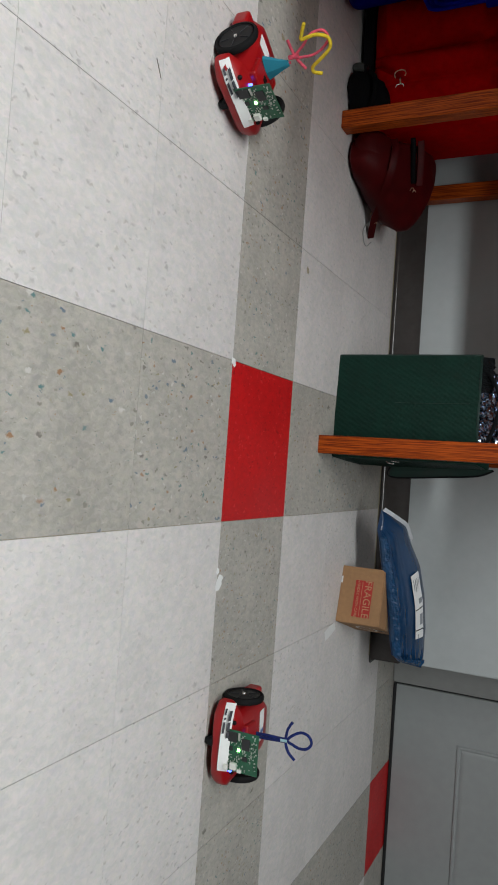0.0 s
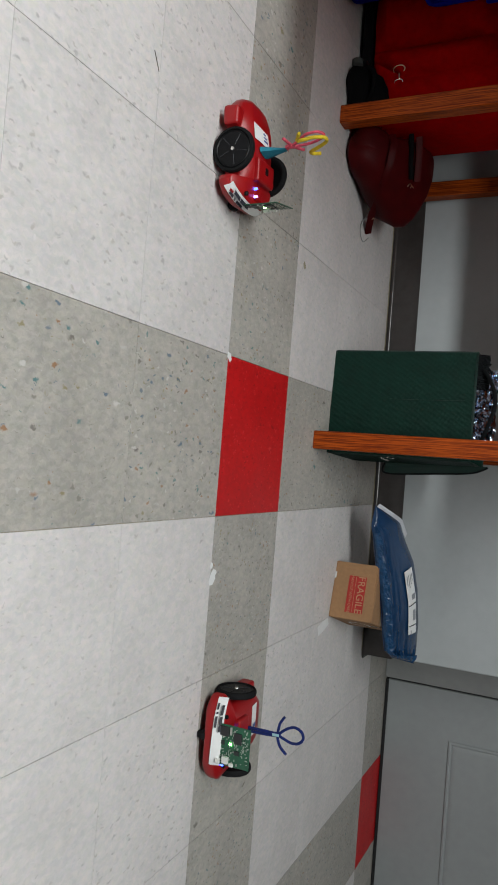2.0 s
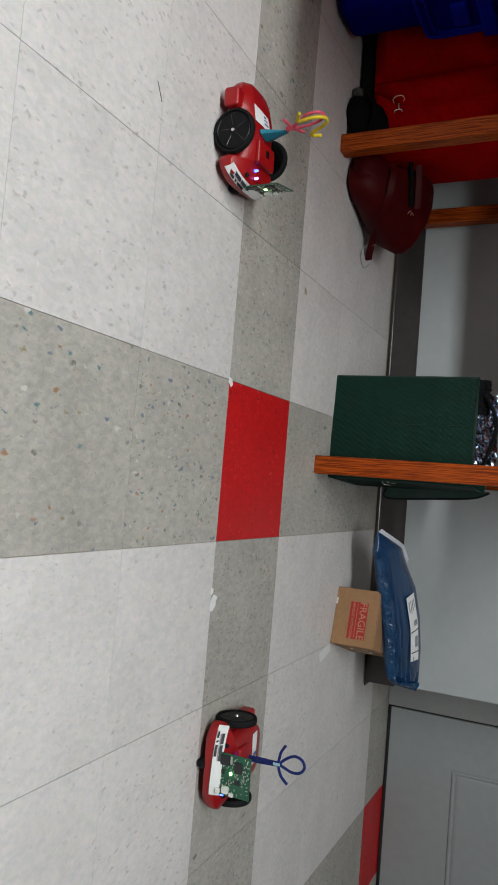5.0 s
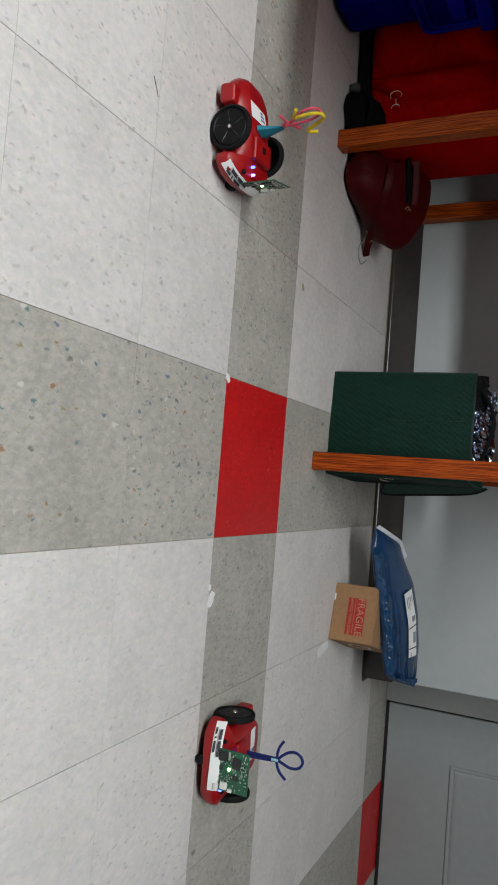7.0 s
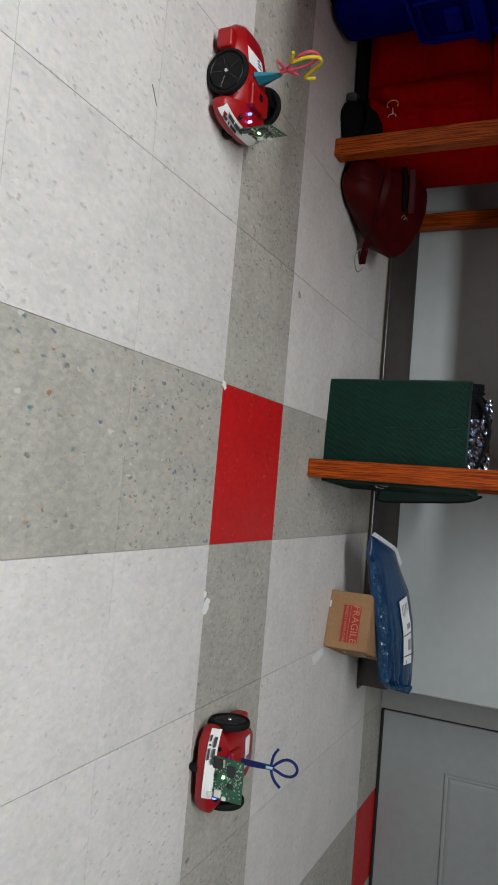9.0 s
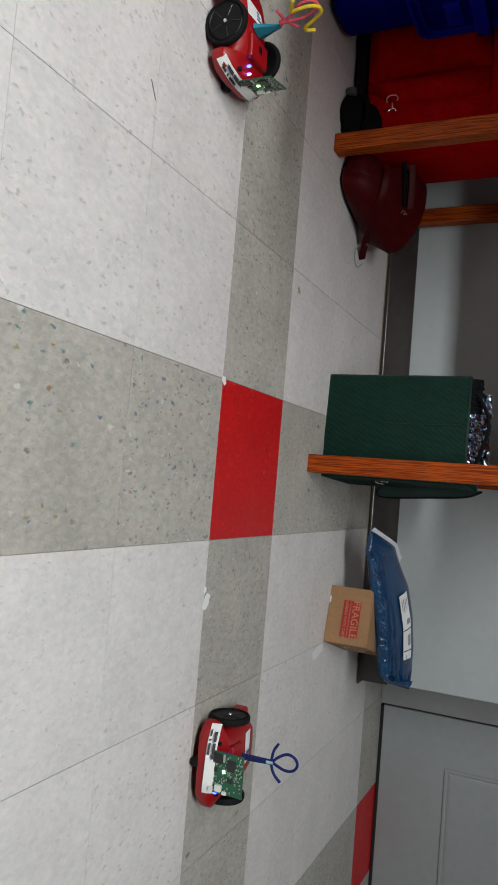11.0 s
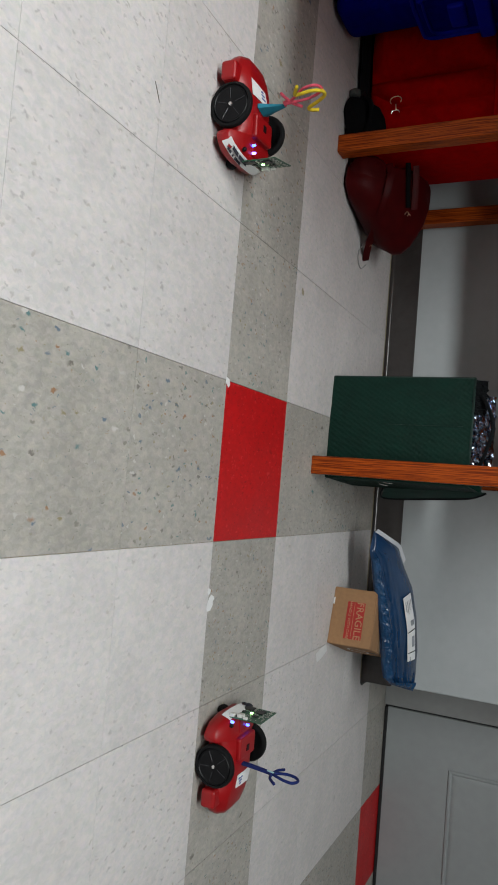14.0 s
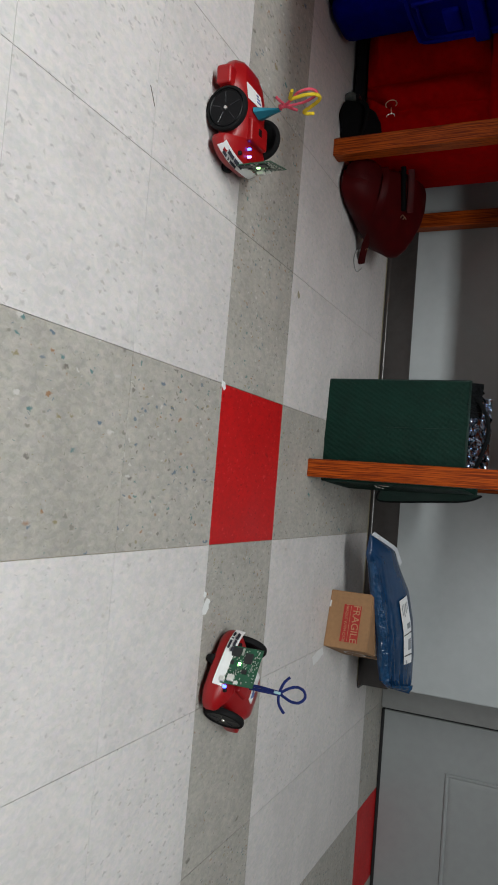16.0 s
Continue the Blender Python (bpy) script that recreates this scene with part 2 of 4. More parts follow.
LED_BLUE = glow("lit_blue_led", (0.05, 0.09, 1.0), 8)
LED_VIOLET = glow("lit_white_violet_led", (0.30, 0.20, 1.0), 4.5)
FUZZ_BLUE = mat("navy_chenille", (0.006, 0.020, 0.155), 0.9, grain=0.3, scale=900, bump=1.0, bump_scale=1500)
FUZZ_PINK = mat("pink_chenille", (0.80, 0.10, 0.16), 0.9, grain=0.2, scale=900, bump=1.0, bump_scale=1500)
FUZZ_YELLOW = mat("yellow_chenille", (0.75, 0.55, 0.02), 0.9, grain=0.2, scale=900, bump=1.0, bump_scale=1500)
TEAL_PAPER = mat("teal_craft_paper", (0.012, 0.21, 0.30), 0.75, grain=0.1, bump=0.2)
AQUA_TAPE = mat("pale_aqua_tape", (0.35, 0.58, 0.60), 0.45, grain=0.1)
OAK = wood_mat("orange_stained_oak", (0.15, 0.019, 0.0015), (0.46, 0.082, 0.006), "Z")
OAK_TOP = wood_mat("orange_stained_oak_top", (0.15, 0.019, 0.0015), (0.46, 0.082, 0.006), "X")
GREEN_CLOTH = weave_mat("dark_green_embossed_cloth", (0.0024, 0.0225, 0.015), 0.66, 110.0)
GREEN_TRIM = mat("dark_green_binding", (0.005, 0.024, 0.018), 0.7, grain=0.2)
BLACK_CLOTH_AND_SHADE = mat("black_bag_cloth_and_gap_shade", (0.004, 0.004, 0.0045), 0.9, grain=0.25, bump=0.4, bump_scale=500, spec=0.08)
BLACK_WEB = mat("black_webbing", (0.006, 0.007, 0.008), 0.85, grain=0.25, bump=0.5, bump_scale=700, spec=0.1)
FOIL = mat("crinkled_foil_lining", (0.30, 0.34, 0.42), 0.12, 1.0, grain=0.1, bump=1.0, bump_scale=50, deep=0.007)
LEATHER = mat("oxblood_leather", (0.046, 0.0014, 0.002), 0.5, grain=0.25, scale=30, bump=0.35, bump_scale=260, spec=0.1)
RED_CASE = mat("red_suitcase_cloth", (0.37, 0.0010, 0.0014), 0.8, grain=0.2, scale=60, bump=0.4, bump_scale=600, spec=0.03)
BLUE_CASE = mat("royal_blue_suitcase_cloth", (0.0010, 0.0028, 0.17), 0.75, grain=0.2, scale=60, bump=0.4, bump_scale=600, spec=0.03)
CASTER_GREY = mat("worn_grey_caster", (0.06, 0.065, 0.06), 0.6, grain=0.3, scale=120)
BLUE_PIPING = mat("royal_blue_piping", (0.0016, 0.007, 0.33), 0.6, grain=0.15, spec=0.08)
CARDBOARD = mat("brown_cardboard", (0.33, 0.18, 0.085), 0.8, grain=0.1, scale=90, bump=0.25, bump_scale=150)
TAPE = mat("clear_parcel_tape", (0.38, 0.22, 0.11), 0.25, grain=0.05)
FRAGILE_RED = mat("red_printed_label", (0.40, 0.025, 0.018), 0.55, grain=0.12, scale=120)
PRINT_TAN = mat("tan_letters", (0.46, 0.24, 0.13), 0.7, grain=0.1)
MAILER = mat("blue_poly_film", (0.007, 0.036, 0.098), 0.24, grain=0.15, scale=20, bump=0.35, bump_scale=38, coat=0.15, deep=0.004)
# Lighter copy of the mailer blue, with the creases' highlights in its colour.
LIT_CRINKLED_FILM = mat("crinkled_blue_film_highlight", (0.012, 0.055, 0.135), 0.22, grain=0.2, scale=40, bump=0.8, bump_scale=85, deep=0.004)
MAILER_EDGE = mat("white_film_edge", (0.62, 0.64, 0.68), 0.35, grain=0.05)
GREY_PRINT = mat("grey_print", (0.28, 0.29, 0.31), 0.7, grain=0.15)
STAIN = mat("dried_gum_mark", (0.36, 0.32, 0.22), 0.8, grain=0.3)
DIRT = mat("brown_fleck", (0.09, 0.08, 0.06), 0.9, grain=0.3)
LAMP_PANEL = glow("lit_lamp_diffuser", (0.95, 1.0, 1.0), 5)


# ---- mesh helpers ----
def part(name, bm, material, parent=None, label="", smooth=False):
    me = bpy.data.meshes.new(name)
    if smooth:
        for e in bm.edges:
            e.smooth = not (len(e.link_faces) == 2 and e.calc_face_angle(0.0) > 0.7)
    bm.to_mesh(me)
    bm.free()
    me.materials.append(material)
    for p in me.polygons:
        p.use_smooth = smooth
    ob = new(name, me)
    if parent is not None:
        ob.parent = parent
    if label:
        tagged(ob, label)
    return ob


def holder(name, m=None):
    ob = new(name)
    ob.empty_display_size = 0.05
    if m is not None:
        ob.matrix_world = m
    return ob


def box(lo, hi, bevel=0.0, seg=2, bm=None):
    bm = bm or bmesh.new()
    got = bmesh.ops.create_cube(bm, size=1)["verts"]
    for v in got:
        v.co = Vector([(a + b) / 2 + c * (b - a) for a, b, c in zip(lo, hi, v.co)])
    if bevel:
        edges = list({e for v in got for e in v.link_edges})
        bmesh.ops.bevel(bm, geom=edges, offset=bevel, segments=seg, affect="EDGES", profile=0.5)
    return bm


def tube(points, r, sides=10, closed=False, bm=None, smooth_steps=6):
    """A round rod through points, by a smooth curve."""
    pts = [Vector(p) for p in points]
    n = len(pts)
    line = []
    for i in range(n if closed else n - 1):
        p0 = pts[(i - 1) % n] if closed or i else pts[0]
        p1, p2 = pts[i], pts[(i + 1) % n]
        p3 = pts[(i + 2) % n] if closed or i + 2 < n else pts[-1]
        for k in range(smooth_steps):
            t = k / smooth_steps
            line.append(0.5 * (2 * p1 + (p2 - p0) * t + (2 * p0 - 5 * p1 + 4 * p2 - p3) * t * t + (3 * p1 - p0 - 3 * p2 + p3) * t ** 3))
    if not closed:
        line.append(pts[-1])
    bm = bm or bmesh.new()
    rings = []
    m = len(line)
    side = None
    for i, p in enumerate(line):
        d = (line[(i + 1) % m] - line[i - 1]) if closed else line[min(i + 1, m - 1)] - line[max(i - 1, 0)]
        d.normalize()
        if side is None:
            side = d.orthogonal().normalized()
        side = (side - d * side.dot(d)).normalized()
        up = d.cross(side)
        rings.append([bm.verts.new(p + r * (math.cos(a) * side + math.sin(a) * up)) for a in (2 * math.pi * k / sides for k in range(sides))])
    for i in range(m if closed else m - 1):
        a, b = rings[i], rings[(i + 1) % m]
        for k in range(sides):
            bm.faces.new((a[k], a[(k + 1) % sides], b[(k + 1) % sides], b[k]))
    if not closed:
        bm.faces.new(rings[0][::-1])
        bm.faces.new(rings[-1])
    return bm


def loft(sections, bm=None, cap=True):
    """A skin over closed rings of equal count."""
    bm = bm or bmesh.new()
    rings = [[bm.verts.new(p) for p in s] for s in sections]
    n = len(rings[0])
    for a, b in zip(rings, rings[1:]):
        for k in range(n):
            bm.faces.new((a[k], a[(k + 1) % n], b[(k + 1) % n], b[k]))
    if cap:
        bm.faces.new(rings[0][::-1])
        bm.faces.new(rings[-1])
    bmesh.ops.recalc_face_normals(bm, faces=bm.faces)
    return bm


def disc(profile, centre, axis="y", sides=40, bm=None):
    """A turned solid: profile of (radius, place along the axis)."""
    bm = bm or bmesh.new()
    rings = []
    for r, h in profile:
        ring = []
        for k in range(sides):
            a = 2 * math.pi * k / sides
            p = {"y": (r * math.cos(a), h, r * math.sin(a)), "z": (r * math.cos(a), r * math.sin(a), h), "x": (h, r * math.cos(a), r * math.sin(a))}[axis]
            ring.append(bm.verts.new(Vector(centre) + Vector(p)))
        rings.append(ring)
    for a, b in zip(rings, rings[1:]):
        for k in range(sides):
            bm.faces.new((a[k], a[(k + 1) % sides], b[(k + 1) % sides], b[k]))
    bm.faces.new(rings[0][::-1])
    bm.faces.new(rings[-1])
    bmesh.ops.recalc_face_normals(bm, faces=bm.faces)
    return bm


def sheet(rows, thick, bm=None):
    """A bent sheet of even thickness over a grid of points."""
    bm = bm or bmesh.new()
    g = [[bm.verts.new(p) for p in r] for r in rows]
    fs = [bm.faces.new((a[i], a[i + 1], b[i + 1], b[i])) for a, b in zip(g, g[1:]) for i in range(len(a) - 1)]
    bmesh.ops.recalc_face_normals(bm, faces=bm.faces)
    bmesh.ops.solidify(bm, geom=fs, thickness=thick)
    return bm


# ---- the place ----
T = 0.3048
WALL_Y, WALL_END, DOOR_Y = 1.115, 0.782, 1.455


def structure(name, bm, material, label, category):
    return tagged(part(name, bm, material), label, category, kind="structure")


structure("wall_north", box((-4.5, WALL_Y, 0), (WALL_END, WALL_Y + 0.36, CEIL), 0.004), WALL_PAINT, "pale grey painted wall above a dark rubber base", "wall")
structure("wall_door_side", box((WALL_END + 0.004, DOOR_Y + 0.02, 2.13), (4.5, DOOR_Y + 0.25, CEIL)), WALL_PAINT, "pale grey painted wall over the door", "wall")
structure("wall_beside_door", box((1.93, DOOR_Y + 0.02, 0), (4.5, DOOR_Y + 0.25, 2.128)), WALL_PAINT, "pale grey painted wall beside the door", "wall")
structure("wall_west", box((-4.7, -5.5, 0), (-4.504, 1.7, CEIL)), BACK_PAINT, "unseen slate grey side wall, dark to cut bounced light", "wall")
structure("wall_east", box((4.504, -5.5, 0), (4.7, 1.7, CEIL)), BACK_PAINT, "unseen slate grey side wall, dark to cut bounced light", "wall")
structure("wall_south", box((-4.5, -5.7, 0), (4.5, -5.504, CEIL)), BACK_PAINT, "unseen slate grey back wall, dark to cut bounced light", "wall")
structure("ceiling", box((-4.7, -5.7, CEIL), (4.7, 1.9, CEIL + 0.1)), CEIL_PAINT, "unseen grey ceiling of mineral tiles, dark to cut bounced light", "ceiling")


def baseboard():
    """A cove base: a thin strip with a rounded toe, which turns the corner at the wall's end."""
    prof = [(0.0, 0.0), (-0.017, 0.0), (-0.0172, 0.0018), (-0.0145, 0.0032)]
    prof += [(-0.0045 - 0.010 * (1 - math.sin(a)), 0.0032 + 0.014 * (1 - math.cos(a))) for a in (k / 8 * math.pi / 2 for k in range(1, 9))]
    prof += [(-0.0042, 0.055), (-0.004, 0.0905), (-0.0032, 0.0932), (-0.0015, 0.094), (0.0, 0.094)]
    bm = bmesh.new()
    secs = []
    for x in (-4.5, WALL_END - 0.004):
        secs.append([(x, WALL_Y - 0.001 + d, h + 0.0005) for d, h in prof])
    for k in range(1, 6):
        a = k / 5 * math.pi / 2
        secs.append([(WALL_END - 0.004 - d * math.sin(a) + 0.005 * math.sin(a), WALL_Y - 0.001 + d * math.cos(a), h + 0.0005) for d, h in prof])
    secs.append([(WALL_END + 0.001 - d, WALL_Y + 0.33, h + 0.0005) for d, h in prof])
    base = tagged(part("baseboard", loft(secs, bm), BASE_RUBBER, smooth=True), "dark brown-grey rubber cove base along the wall", "baseboard", kind="structure")
    # yellowed glue squeezed out along the toe
    rows = []
    for k in range(60):
        x = -1.2 + k * (WALL_END + 1.19) / 59
        w = 0.006 + 0.004 * noise.noise(Vector((x * 9, 0, 0)))
        rows.append([(x, WALL_Y - 0.0185, 0.0012), (x, WALL_Y - 0.0185 - w, 0.0006)])
    part("glue_line", sheet(rows, 0.0005), BASE_GLUE, base, "yellowed glue along the toe")
    return base


baseboard()


def door():
    d = tagged(holder("door_1", pose(0, DOOR_Y, 0)), "closed grey painted door with a moulded panel", "door", kind="structure")
    # frame: jambs and head, with a stop
    for nm, lo, hi in (("jamb", (WALL_END + 0.006, -0.012, 0), (0.935, 0.16, 2.12)), ("jamb", (1.855, -0.012, 0), (1.925, 0.16, 2.12)), ("head_jamb", (0.937, -0.012, 2.052), (1.853, 0.16, 2.12))):
        part(nm, box(lo, hi, 0.004), FRAME_PAINT, d, "grey painted door frame")
    # Black fill behind the leaf: the shade of the open gap as a colour.
    part("gap_shade", box((0.9355, 0.012, 0.0), (1.8545, 0.15, 2.051)), BLACK_GAP, d, "black fill for the shade in the gap round the door")
    x0, x1, z0, z1 = 0.944, 1.85, 0.010, 2.045
    px0, px1 = 1.115, 1.68
    part("leaf", panel_bm(x0, x1, z0, z1, px0, px1), DOOR_PAINT, d)
    # Another black fill, for the shade under the leaf.
    part("bottom_gap_shade", box((x0, -0.002, 0.0015), (x1, 0.012, 0.012), 0.001), BLACK_GAP, d, "black fill for the shade in the gap under the door")
    part("door_handle", disc([(0.026, -0.012), (0.026, -0.02), (0.012, -0.024), (0.012, -0.05), (0.027, -0.056), (0.027, -0.075), (0.02, -0.082)], (1.79, 0, 1.0)), STEEL, d, "steel door knob", True)
    return d


def panel_bm(x0, x1, z0, z1, px0, px1):
    """The door's leaf with two moulded panels sunk into its face."""
    bm = box((x0, 0.002, z0), (x1, 0.044, z1), 0.0015)
    for a, b in ((0.235, 0.93), (1.08, 1.86)):
        prof = [(0.0, 0.002), (0.003, -0.004), (0.009, -0.0045), (0.014, 0.0005), (0.02, -0.002), (0.028, -0.003)]
        rings = []
        for off, y in prof:
            rings.append([(px0 + off, y, a + off), (px1 - off, y, a + off), (px1 - off, y, b - off), (px0 + off, y, b - off)])
        loft(rings, bm)
    return bm


door()


def strip_fixture(x, y):
    t = tagged(holder("ceiling_light", pose(x, y, CEIL)), "long white ceiling strip light with a lit diffuser", "light")
    a = LAMP_LONG / 2
    fr = bmesh.new()
    for lo, hi in (((-a - 0.04, -0.20, -0.03), (a + 0.04, -0.165, 0)), ((-a - 0.04, 0.165, -0.03), (a + 0.04, 0.20, 0)), ((-a - 0.04, -0.165, -0.03), (-a - 0.005, 0.165, 0)), ((a + 0.005, -0.165, -0.03), (a + 0.04, 0.165, 0))):
        box(lo, hi, bm=fr)
    part("frame", fr, CEIL_PAINT, t)
    part("diffuser", box((-a - 0.003, -0.163, -0.02), (a + 0.003, 0.163, -0.005)), LAMP_PANEL, t)


strip_fixture(*LAMP_AT)


# ---- robots ----
def ring_xy(x, hw, zb, zt):
    """One cross-section of the robot's shell."""
    half = [(0.0, zb), (0.80 * hw, zb), (0.95 * hw, zb + 0.004), (hw, zb + 0.012), (hw, zb + 0.58 * (zt - zb)), (0.96 * hw, zb + 0.66 * (zt - zb)), (0.70 * hw, zt - 0.002), (0.60 * hw, zt), (0.0, zt + 0.0005)]
    return [(x, y, z) for y, z in half] + [(x, -y, z) for y, z in half[-2:0:-1]]


def wheel(parent, side):
    y0, y1 = 0.066 * side, 0.079 * side
    w = part("wheel", disc([(0.033, y0), (0.0335, y0 + 0.004 * side), (0.0335, y1 - 0.003 * side), (0.031, y1 - 0.0008 * side), (0.0295, y1 - 0.0022 * side), (0.010, y1 - 0.0022 * side), (0.006, y1 - 0.0016 * side)], (0, 0, 0)), BLACK_PLASTIC, parent, "black plastic wheel disc", True)
    w.location = (0, 0, 0.039)
    part("tyre", disc([(0.034, y0), (0.0375, y0 + 0.001 * side), (0.039, y0 + 0.004 * side), (0.039, y1 - 0.004 * side), (0.0375, y1 - 0.001 * side), (0.034, y1), (0.0332, y1 - 0.002 * side), (0.0332, y0 + 0.002 * side)], (0, 0, 0), sides=56), RUBBER, w, "black rubber tyre", True)
    part("hub", disc([(0.0038, y1 - 0.005 * side), (0.0038, y1 - 0.0005 * side), (0.0028, y1 + 0.0008 * side)], (0, 0, 0), sides=16), STEEL, w, "bright steel axle screw", True)
    rib = bmesh.new()
    box((0.009, min(y1 - 0.004 * side, y1 - 0.0010 * side), -0.0006), (0.028, max(y1 - 0.004 * side, y1 - 0.0010 * side), 0.0006), 0.0003, 1, rib)
    first = part("rib", rib, SPOKE_HIGHLIGHT, w)
    for k in range(1, 5):
        o = first.copy()
        scene.collection.objects.link(o)
        o.rotation_euler = (0, 2 * math.pi * k / 5, 0)
    return w


def band(y_from, y_to, z_low, z_high, lift=0.0, n=22, lean=0.0):
    """Points round the robot's nose, for what sticks to it."""
    rows = []
    for i in range(n + 1):
        y = y_from + (y_to - y_from) * i / n
        x = 0.0880 - 0.0245 * (abs(y) / 0.075) ** 2.6 + lift
        zl = z_low + 0.011 * (1 - (abs(y) / 0.08) ** 2) - lean * (0.05 * y + 0.004 * (abs(y) / 0.08) ** 2) + lean * 0.008 * (abs(y) / 0.08) ** 2
        rows.append([(x, y, zl), (x - 0.002, y, (zl + z_high) / 2 + 0.003), (x - 0.006, y, zl + (z_high - z_low))])
    return rows


def robot(name, label, lean, twist):
    r = tagged(holder(name), label, "robot", "toy robots")
    body = part("body", loft([ring_xy(*s) for s in (
        (-0.106, 0.024, 0.018, 0.036), (-0.104, 0.034, 0.013, 0.042), (-0.094, 0.045, 0.011, 0.049), (-0.074, 0.056, 0.010, 0.055), (-0.052, 0.059, 0.010, 0.059),
        (-0.044, 0.056, 0.010, 0.060), (-0.02, 0.055, 0.010, 0.0615), (0.02, 0.055, 0.010, 0.063), (0.040, 0.056, 0.010, 0.061), (0.0425, 0.076, 0.010, 0.058),
        (0.050, 0.080, 0.010, 0.056), (0.060, 0.076, 0.011, 0.055), (0.069, 0.067, 0.012, 0.054), (0.076, 0.053, 0.015, 0.052), (0.081, 0.038, 0.018, 0.050), (0.083, 0.024, 0.021, 0.047))]), RED_SHELL, r, "glossy red plastic shell", True)
    # rear bumper, raised deck and guards over the wheels
    part("bumper", box((-0.101, -0.038, 0.014), (-0.086, 0.038, 0.036), 0.005, 3), RED_SHELL, r)
    part("deck", box((0.000, -0.034, 0.054), (0.042, 0.034, 0.0705), 0.005, 3), RED_SHELL, r)
    part("sensor_block", box((0.0425, -0.017, 0.048), (0.070, 0.017, 0.0575), 0.004, 2), RED_SHELL, r)
    for s in (-1, 1):
        part("rear_guard", box((-0.080, min(s * 0.042, s * 0.074), 0.014), (-0.046, max(s * 0.042, s * 0.074), 0.043), 0.006, 3), RED_SHELL, r)
        wheel(r, s)
        part("light_sensor", disc([(0.004, 0.0), (0.004, 0.004), (0.002, 0.006)], (0.068, s * 0.045, 0.052), "z", 14), BLACK_PLASTIC, r, "", True)
    part("port", box((0.012, -0.006, 0.0697), (0.024, 0.006, 0.0715), 0.001), BLACK_PLASTIC, r, "black socket in the deck")
    caster = part("caster", disc([(0.009, -0.006), (0.011, -0.004), (0.011, 0.004), (0.009, 0.006)], (0.074, -0.006, 0.0112), sides=24), RUBBER, r, "black nose wheel", True)
    part("caster_fork", box((0.062, -0.016, 0.010), (0.080, 0.004, 0.022), 0.003), BLACK_PLASTIC, r)
    # paper strip round the nose, with two lines of unreadable writing
    strip = part("name_strip", sheet(band(-0.077, 0.042, 0.0245, 0.0425, lean=lean), 0.0006), PAPER, r, "torn white paper strip with black handwriting", True)
    for low, y, end in ((0.0285, -0.068, -0.058), (0.0285, -0.054, -0.051), (0.0285, -0.047, -0.028), (0.0375, -0.066, -0.050), (0.0375, -0.048, -0.034), (0.0375, -0.032, -0.022)):
        part("writing", sheet(band(y, end, low, low + 0.0024, 0.0030, 6, lean), 0.0004), INK, strip)
    tag = part("tag", sheet([[(-0.031, -0.038, 0.0618), (-0.031, -0.01, 0.0628), (-0.030, 0.020, 0.0628)], [(-0.045, -0.039, 0.0603), (-0.044, -0.01, 0.0613), (-0.043, 0.021, 0.0613)], [(-0.060, -0.038, 0.0578), (-0.058, -0.01, 0.0588), (-0.056, 0.019, 0.0588)]], 0.0006), PAPER, r, "white paper tag on the tail")
    for k in range(3):
        part("writing", box((-0.040 - 0.006 * k, -0.002, 0.0620 - 0.0009 * k), (-0.0375 - 0.006 * k, 0.014 - 0.004 * k, 0.0630 - 0.0009 * k)), INK_BLUE, tag)
    # circuit board across the nose
    pcb = part("circuit_board", box((0.0790, -0.037, 0.043), (0.0806, 0.037, 0.110), 0.0004, 1), PCB, r, "green circuit board standing upright")
    # the board leans round a little on its socket
    pcb.matrix_local = Matrix.Translation((0.08, 0, 0)) @ pose(0, 0, 0, 0, 0, twist) @ Matrix.Translation((-0.08, 0, 0))
    X = 0.0806
    for nm, y0, y1, z0, z1, h, m in (("chip", -0.034, -0.016, 0.047, 0.068, 0.002, CHIP), ("chip", -0.026, -0.006, 0.078, 0.094, 0.002, CHIP), ("chip", 0.006, 0.014, 0.080, 0.090, 0.002, CHIP),
                                     ("chip", -0.008, 0.0, 0.052, 0.060, 0.0016, CHIP), ("camera_module", 0.020, 0.032, 0.058, 0.070, 0.006, CONNECTOR), ("connector", 0.026, 0.035, 0.045, 0.053, 0.006, CONNECTOR),
                                     ("connector", 0.030, 0.036, 0.072, 0.080, 0.004, CONNECTOR), ("shield", -0.034, -0.020, 0.070, 0.074, 0.002, SOLDER)):
        part(nm, box((X, y0, z0), (X + h, y1, z1), 0.0004, 1), m, pcb)
    random.seed(11)
    bits = bmesh.new()
    for k in range(150):
        y, z = random.uniform(-0.033, 0.033), random.uniform(0.046, 0.107)
        a, b = random.choice(((0.0012, 0.0006), (0.0006, 0.0012), (0.0016, 0.0009)))
        box((X, y - a, z - b), (X + 0.0009, y + a, z + b), bm=bits)
    tagged(part("solder_parts", bits, SOLDER, pcb), kind="stuff")
    part("led", box((X, -0.006, 0.0695), (X + 0.002, -0.001, 0.0745), 0.0006), LED_GREEN, pcb, "lit green led")
    for nm, at, m, rad in (("blue_led", (0.052, -0.018, 0.0595), LED_BLUE, 0.0024), ("white_led", (0.066, -0.018, 0.0605), LED_VIOLET, 0.0024)):
        part(nm, disc([(rad, -0.004), (rad, 0.001), (rad * 0.7, 0.003), (rad * 0.2, 0.0037)], at, "z", 16), m, r, "lit led in the deck", True)
    return r


